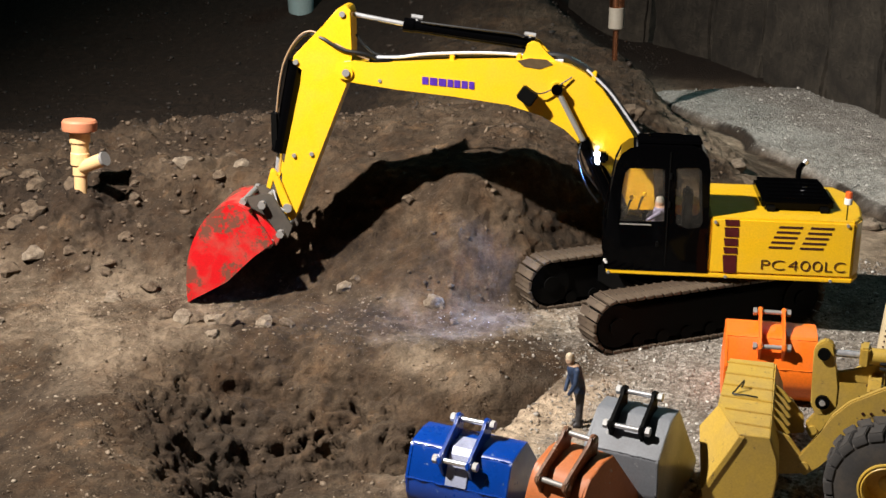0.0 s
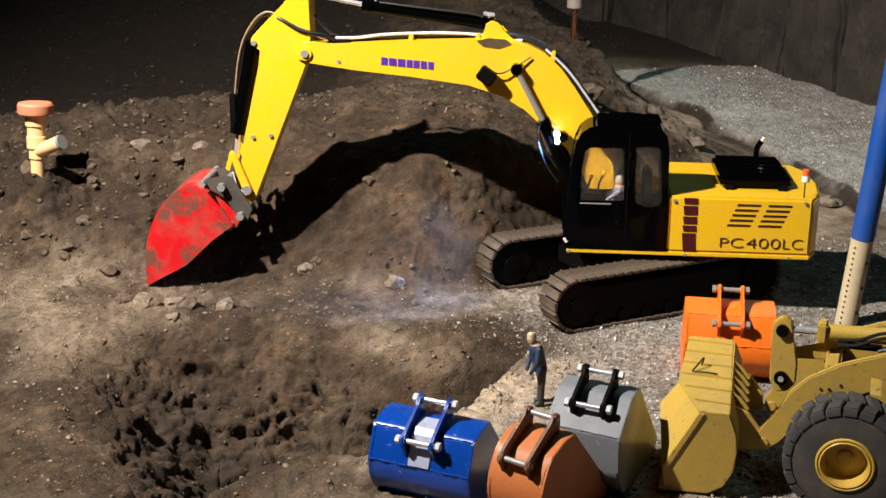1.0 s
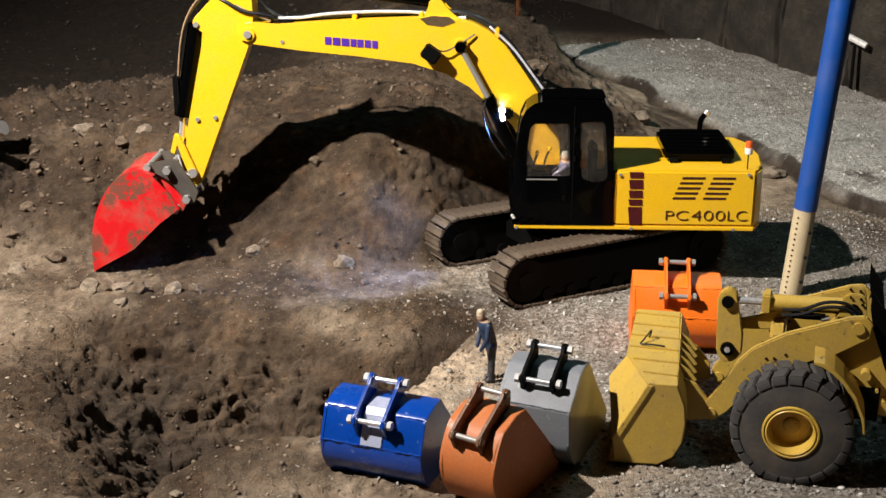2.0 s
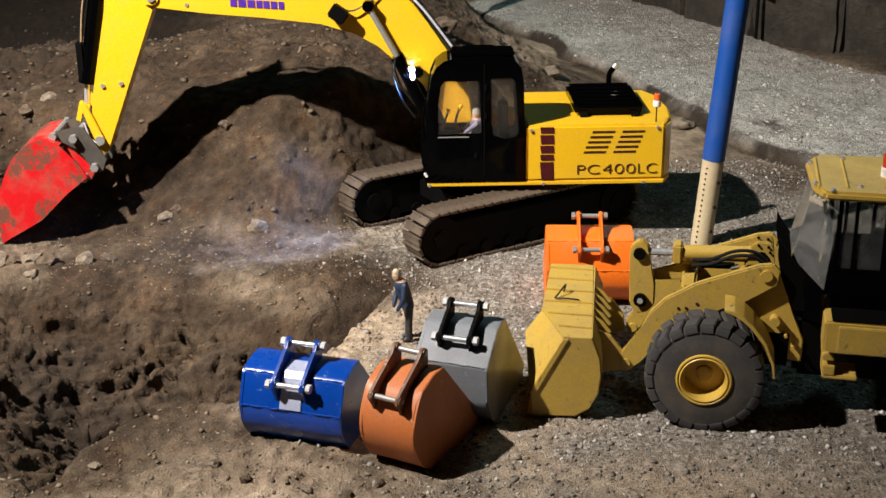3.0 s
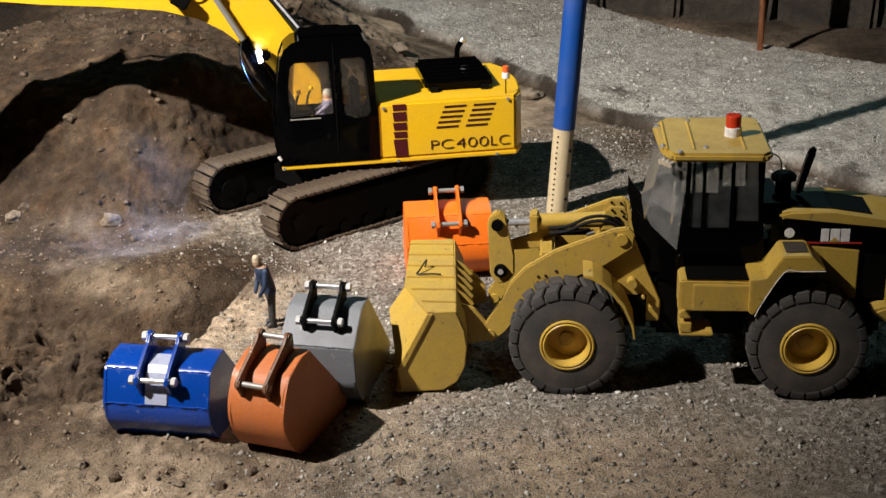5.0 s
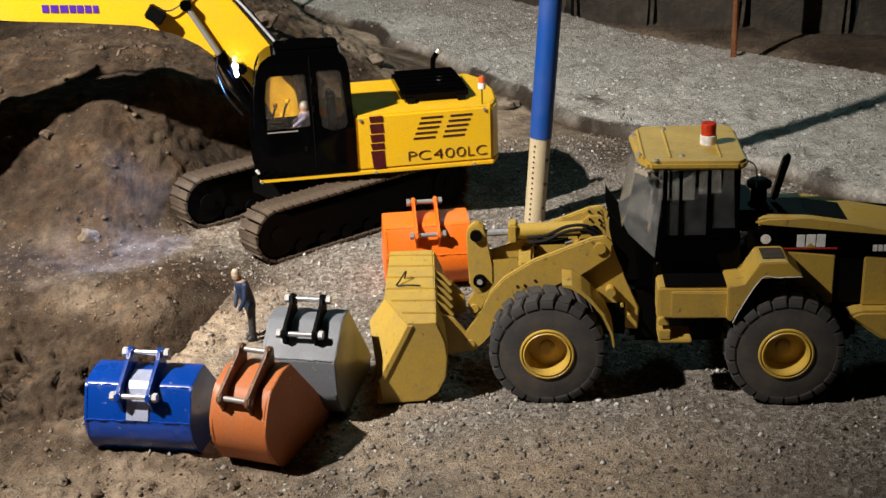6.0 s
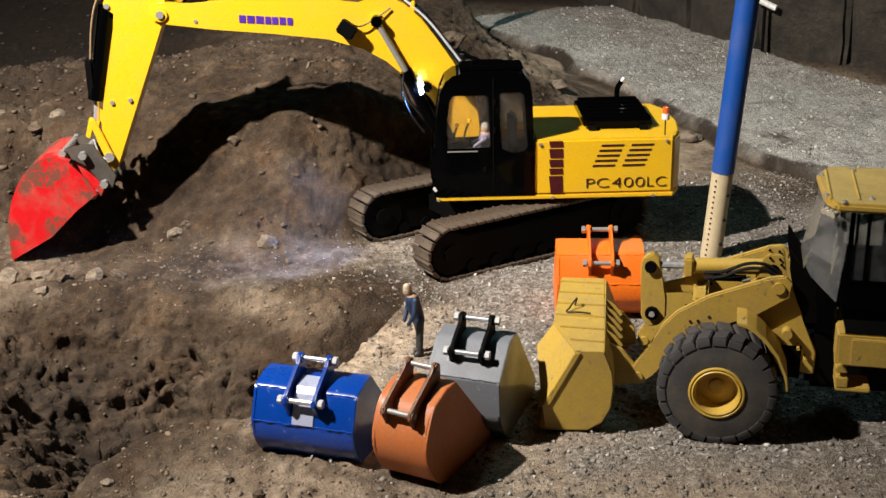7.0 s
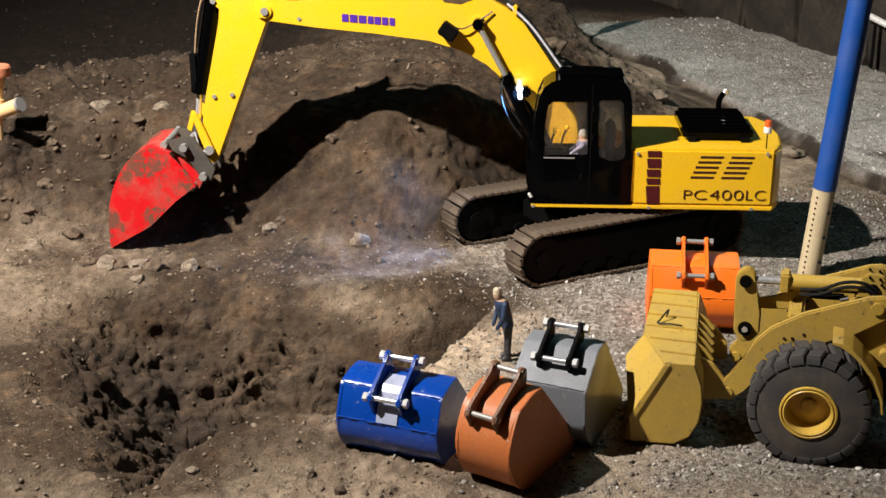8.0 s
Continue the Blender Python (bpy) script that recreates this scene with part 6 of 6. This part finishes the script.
# ---- rocks, clods and gravel ----


def rock_mesh(name, seed, mat, sub=2, rough=0.25):
    bm = B()
    bmesh.ops.create_icosphere(bm, subdivisions=sub, radius=1.0)
    rnd = random.Random(seed)
    off = Vector((rnd.uniform(-9, 9), rnd.uniform(-9, 9), rnd.uniform(-9, 9)))
    for v in bm.verts:
        d = 1 + 1.3 * rough * noise.noise(v.co * 1.1 + off) + 0.6 * rough * noise.noise(v.co * 2.7 + off)
        cell = noise.cell(v.co * 1.6 + off)
        v.co *= d + 0.10 * rough * cell
    me = bpy.data.meshes.new(name)
    bm.to_mesh(me)
    bm.free()
    me.materials.append(mat)
    me.polygons.foreach_set("use_smooth", [True] * len(me.polygons))
    me.set_sharp_from_angle(angle=radians(28))
    return me


ROCKS = [rock_mesh("stone", k, PALE_ROCK if k % 2 else EARTH_ROCK, 2, 0.45) for k in range(6)]


def stone(x, y, r, squash=0.7, k=0):
    ob = new("stone", ROCKS[k % 6])
    rnd = random.Random(int(x * 1000) * 7 + int(y * 1000))
    ob.matrix_basis = pose(x, y, level(x, y) + r * squash * 0.35, rnd.uniform(-20, 20), rnd.uniform(-20, 20), rnd.uniform(0, 360)) @ Matrix.Diagonal((r * rnd.uniform(0.85, 1.3), r, r * squash, 1))
    tagged(ob, "rough pale stone lying on the earth" if k % 2 else "rough brown clod of earth lying loose", "stone", "loose stones")


STONES = [(-0.385, 1.672, 0.013), (-0.357, 1.668, 0.015), (-0.335, 1.665, 0.011), (-0.310, 1.662, 0.017), (-0.287, 1.657, 0.012), (-0.235, 1.664, 0.011), (-0.205, 1.672, 0.009),
          (-0.145, 1.790, 0.012), (-0.128, 1.796, 0.009), (-0.300, 1.615, 0.010), (-0.060, 1.880, 0.009), (-0.005, 1.750, 0.012), (0.030, 1.715, 0.007), (-0.36, 2.02, 0.014), (-0.27, 1.96, 0.012),
          (-0.46, 2.03, 0.018), (-0.52, 1.90, 0.013), (-0.66, 1.86, 0.015), (-0.60, 1.86, 0.011), (-0.72, 1.84, 0.012), (-0.53, 1.85, 0.014), (-0.76, 1.79, 0.013), (-0.45, 1.80, 0.014), (-0.49, 1.745, 0.012),
          (0.322, 1.005, 0.005), (0.430, 1.010, 0.005), (0.055, 1.055, 0.006), (0.115, 1.040, 0.006), (0.155, 1.025, 0.006), (0.02, 1.09, 0.006), (0.185, 1.045, 0.006), (0.60, 0.985, 0.005), (0.305, 1.170, 0.006), (-0.10, 1.10, 0.007),
          (0.28, 2.30, 0.02), (0.50, 2.48, 0.016), (0.66, 2.36, 0.014), (0.72, 2.30, 0.02), (-0.15, 1.10, 0.009), (-0.62, 1.62, 0.012), (-0.55, 1.45, 0.014)]
for k, (x, y, r) in enumerate(STONES):
    stone(x, y, r, 0.65 + 0.1 * (k % 3), k)

rubble = random.Random(12)
for k in range(30):
    x, y = rubble.uniform(-0.88, -0.38), rubble.uniform(1.82, 2.08)
    if abs(x + 0.605) > 0.03 or y > 1.95:
        stone(x, y, rubble.uniform(0.008, 0.019), rubble.uniform(0.6, 0.9), 2 * k)


def scatter(name, count, place, lo, hi, mat, label, seed, sub=1):
    """Loose bits as one mesh, each bit a rough lump sunk a little into the ground."""
    rnd = np.random.RandomState(seed)
    bm = B()
    bmesh.ops.create_icosphere(bm, subdivisions=sub, radius=1.0)
    bv = np.array([v.co[:] for v in bm.verts])
    bf = np.array([[v.index for v in f.verts] for f in bm.faces])
    bm.free()
    xs, ys = place(rnd, count)
    n = len(xs)
    xs, ys, zs = surface(xs, ys)
    size = lo + (hi - lo) * rnd.rand(n) ** 7
    verts = bv[None] * (1 + 1.1 * (rnd.rand(n, len(bv), 1) - 0.5)) * (size[:, None] * (0.45 + 0.9 * rnd.rand(n, 3)))[:, None, :]
    a = rnd.rand(n) * math.tau
    c, s = np.cos(a)[:, None], np.sin(a)[:, None]
    vx, vy = verts[..., 0] * c - verts[..., 1] * s, verts[..., 0] * s + verts[..., 1] * c
    out = np.stack([vx + xs[:, None], vy + ys[:, None], verts[..., 2] * 0.75 + zs[:, None] + 0.25 * size[:, None]], -1).reshape(-1, 3)
    faces = (bf[None] + (np.arange(n) * len(bv))[:, None, None]).reshape(-1, 3)
    me = bpy.data.meshes.new(name)
    me.vertices.add(len(out))
    me.vertices.foreach_set("co", out.astype(np.float32).ravel())
    me.loops.add(faces.size)
    me.loops.foreach_set("vertex_index", faces.ravel().astype(np.int32))
    me.polygons.add(len(faces))
    me.polygons.foreach_set("loop_start", np.arange(0, faces.size, 3, dtype=np.int32))
    me.polygons.foreach_set("loop_total", np.full(len(faces), 3, np.int32))
    me.update(calc_edges=True)
    me.materials.append(mat)
    return tagged(new(name, me), label, "gravel" if mat in (PEBBLE, CHIP) else "earth", kind="stuff")


def yard_places(rnd, n):
    x, y = rnd.uniform(0.0, 1.1, n), rnd.uniform(0.93, 2.1, n)
    keep = (pit(x, y) < 0.05) & (mound(x, y) < 0.01) & (road_side(x, y) < 0.0) & (rnd.rand(n) < 0.10 + 0.90 * step(0.10, 0.28, x))
    return x[keep], y[keep]


def road_places(rnd, n):
    x, y = rnd.uniform(0.3, 1.6, n), rnd.uniform(1.6, 3.7, n)
    keep = road(x, y) > 0.5
    return x[keep], y[keep]


def mound_places(rnd, n):
    x, y = rnd.uniform(-1.1, 0.6, n), rnd.uniform(1.66, 2.4, n)
    keep = (mound(x, y) > 0.008) & (rnd.rand(n) < 0.4 + 0.6 * step(-0.2, -0.5, x))
    return x[keep], y[keep]


def far_places(rnd, n):
    x, y = rnd.uniform(-1.7, 0.45, n), rnd.uniform(2.25, 4.6, n)
    keep = road(x, y) < 0.1
    return x[keep], y[keep]


def pit_places(rnd, n):
    x, y = rnd.uniform(-0.75, 0.2, n), rnd.uniform(0.95, 1.8, n)
    keep = pit(x, y) > 0.02
    return x[keep], y[keep]


def bench_places(rnd, n):
    x, y = rnd.uniform(-0.85, 0.28, n), rnd.uniform(0.92, 1.85, n)
    keep = (pit(x, y) < 0.1) & (mound(x, y) < 0.02)
    return x[keep], y[keep]


scatter("gravel", 46000, yard_places, 0.0008, 0.0034, PEBBLE, "loose grey and buff gravel on the yard", 1)
scatter("road_gravel", 22000, road_places, 0.0010, 0.0042, CHIP, "loose pale gravel on the raised road", 2)
scatter("yard_pebbles", 550, yard_places, 0.0017, 0.0050, PEBBLE, "larger grey pebbles strewn over the yard", 7)
scatter("far_clods", 2500, far_places, 0.003, 0.009, SHADED_BITS, "loose brown clods behind the mound, coloured darker for its shade", 6)
scatter("earth_clods", 12000, mound_places, 0.0008, 0.0060, CRUMB, "loose brown clods on the earth mound", 3)
scatter("pit_crumbs", 7000, pit_places, 0.0007, 0.0036, CRUMB, "loose brown crumbs of earth in the pit", 4)
scatter("bench_crumbs", 14000, bench_places, 0.0006, 0.0032, DRY, "loose dry crumbs of earth about the pit edge", 5)


def rock_slab(ax, ay, bx, by, h, seed):
    """One upright block of the wall behind the road, its face running from a to b."""
    w, d = math.hypot(bx - ax, by - ay) - 0.014, 0.16
    turn = math.atan2(by - ay, bx - ax)
    bm = B()
    box(bm, (-w / 2, 0.0, -0.05), (w / 2, d, h), 0.012)
    bmesh.ops.subdivide_edges(bm, edges=bm.edges, cuts=9, use_grid_fill=True)
    off = Vector((seed * 3.1, seed * 1.7, 0))
    for v in bm.verts:
        p = v.co.copy()
        for size, amp in ((0.30, 0.022), (0.10, 0.009), (0.03, 0.004)):
            v.co += amp * noise.noise_vector(p / size + off)
    ob = part("rock_slab", bm, SLAB_ROCK, smooth=40)
    mx, my = (ax + bx) / 2, (ay + by) / 2
    ob.matrix_basis = pose(mx, my, level(mx, my), 0, 0, math.degrees(turn))
    tagged(ob, "large upright brown rock block behind the road", "rock", "rock wall")


WALL = [(0.10, 4.72), (0.40, 4.52), (0.58, 4.20), (0.70, 3.85), (0.82, 3.52), (0.91, 3.25), (1.02, 3.01), (1.18, 2.85), (1.37, 2.73), (1.56, 2.61), (1.82, 2.45), (2.10, 2.30)]
for k, (a, b) in enumerate(zip(WALL, WALL[1:])):
    rock_slab(*a, *b, 0.42 + 0.05 * (k % 3), k)
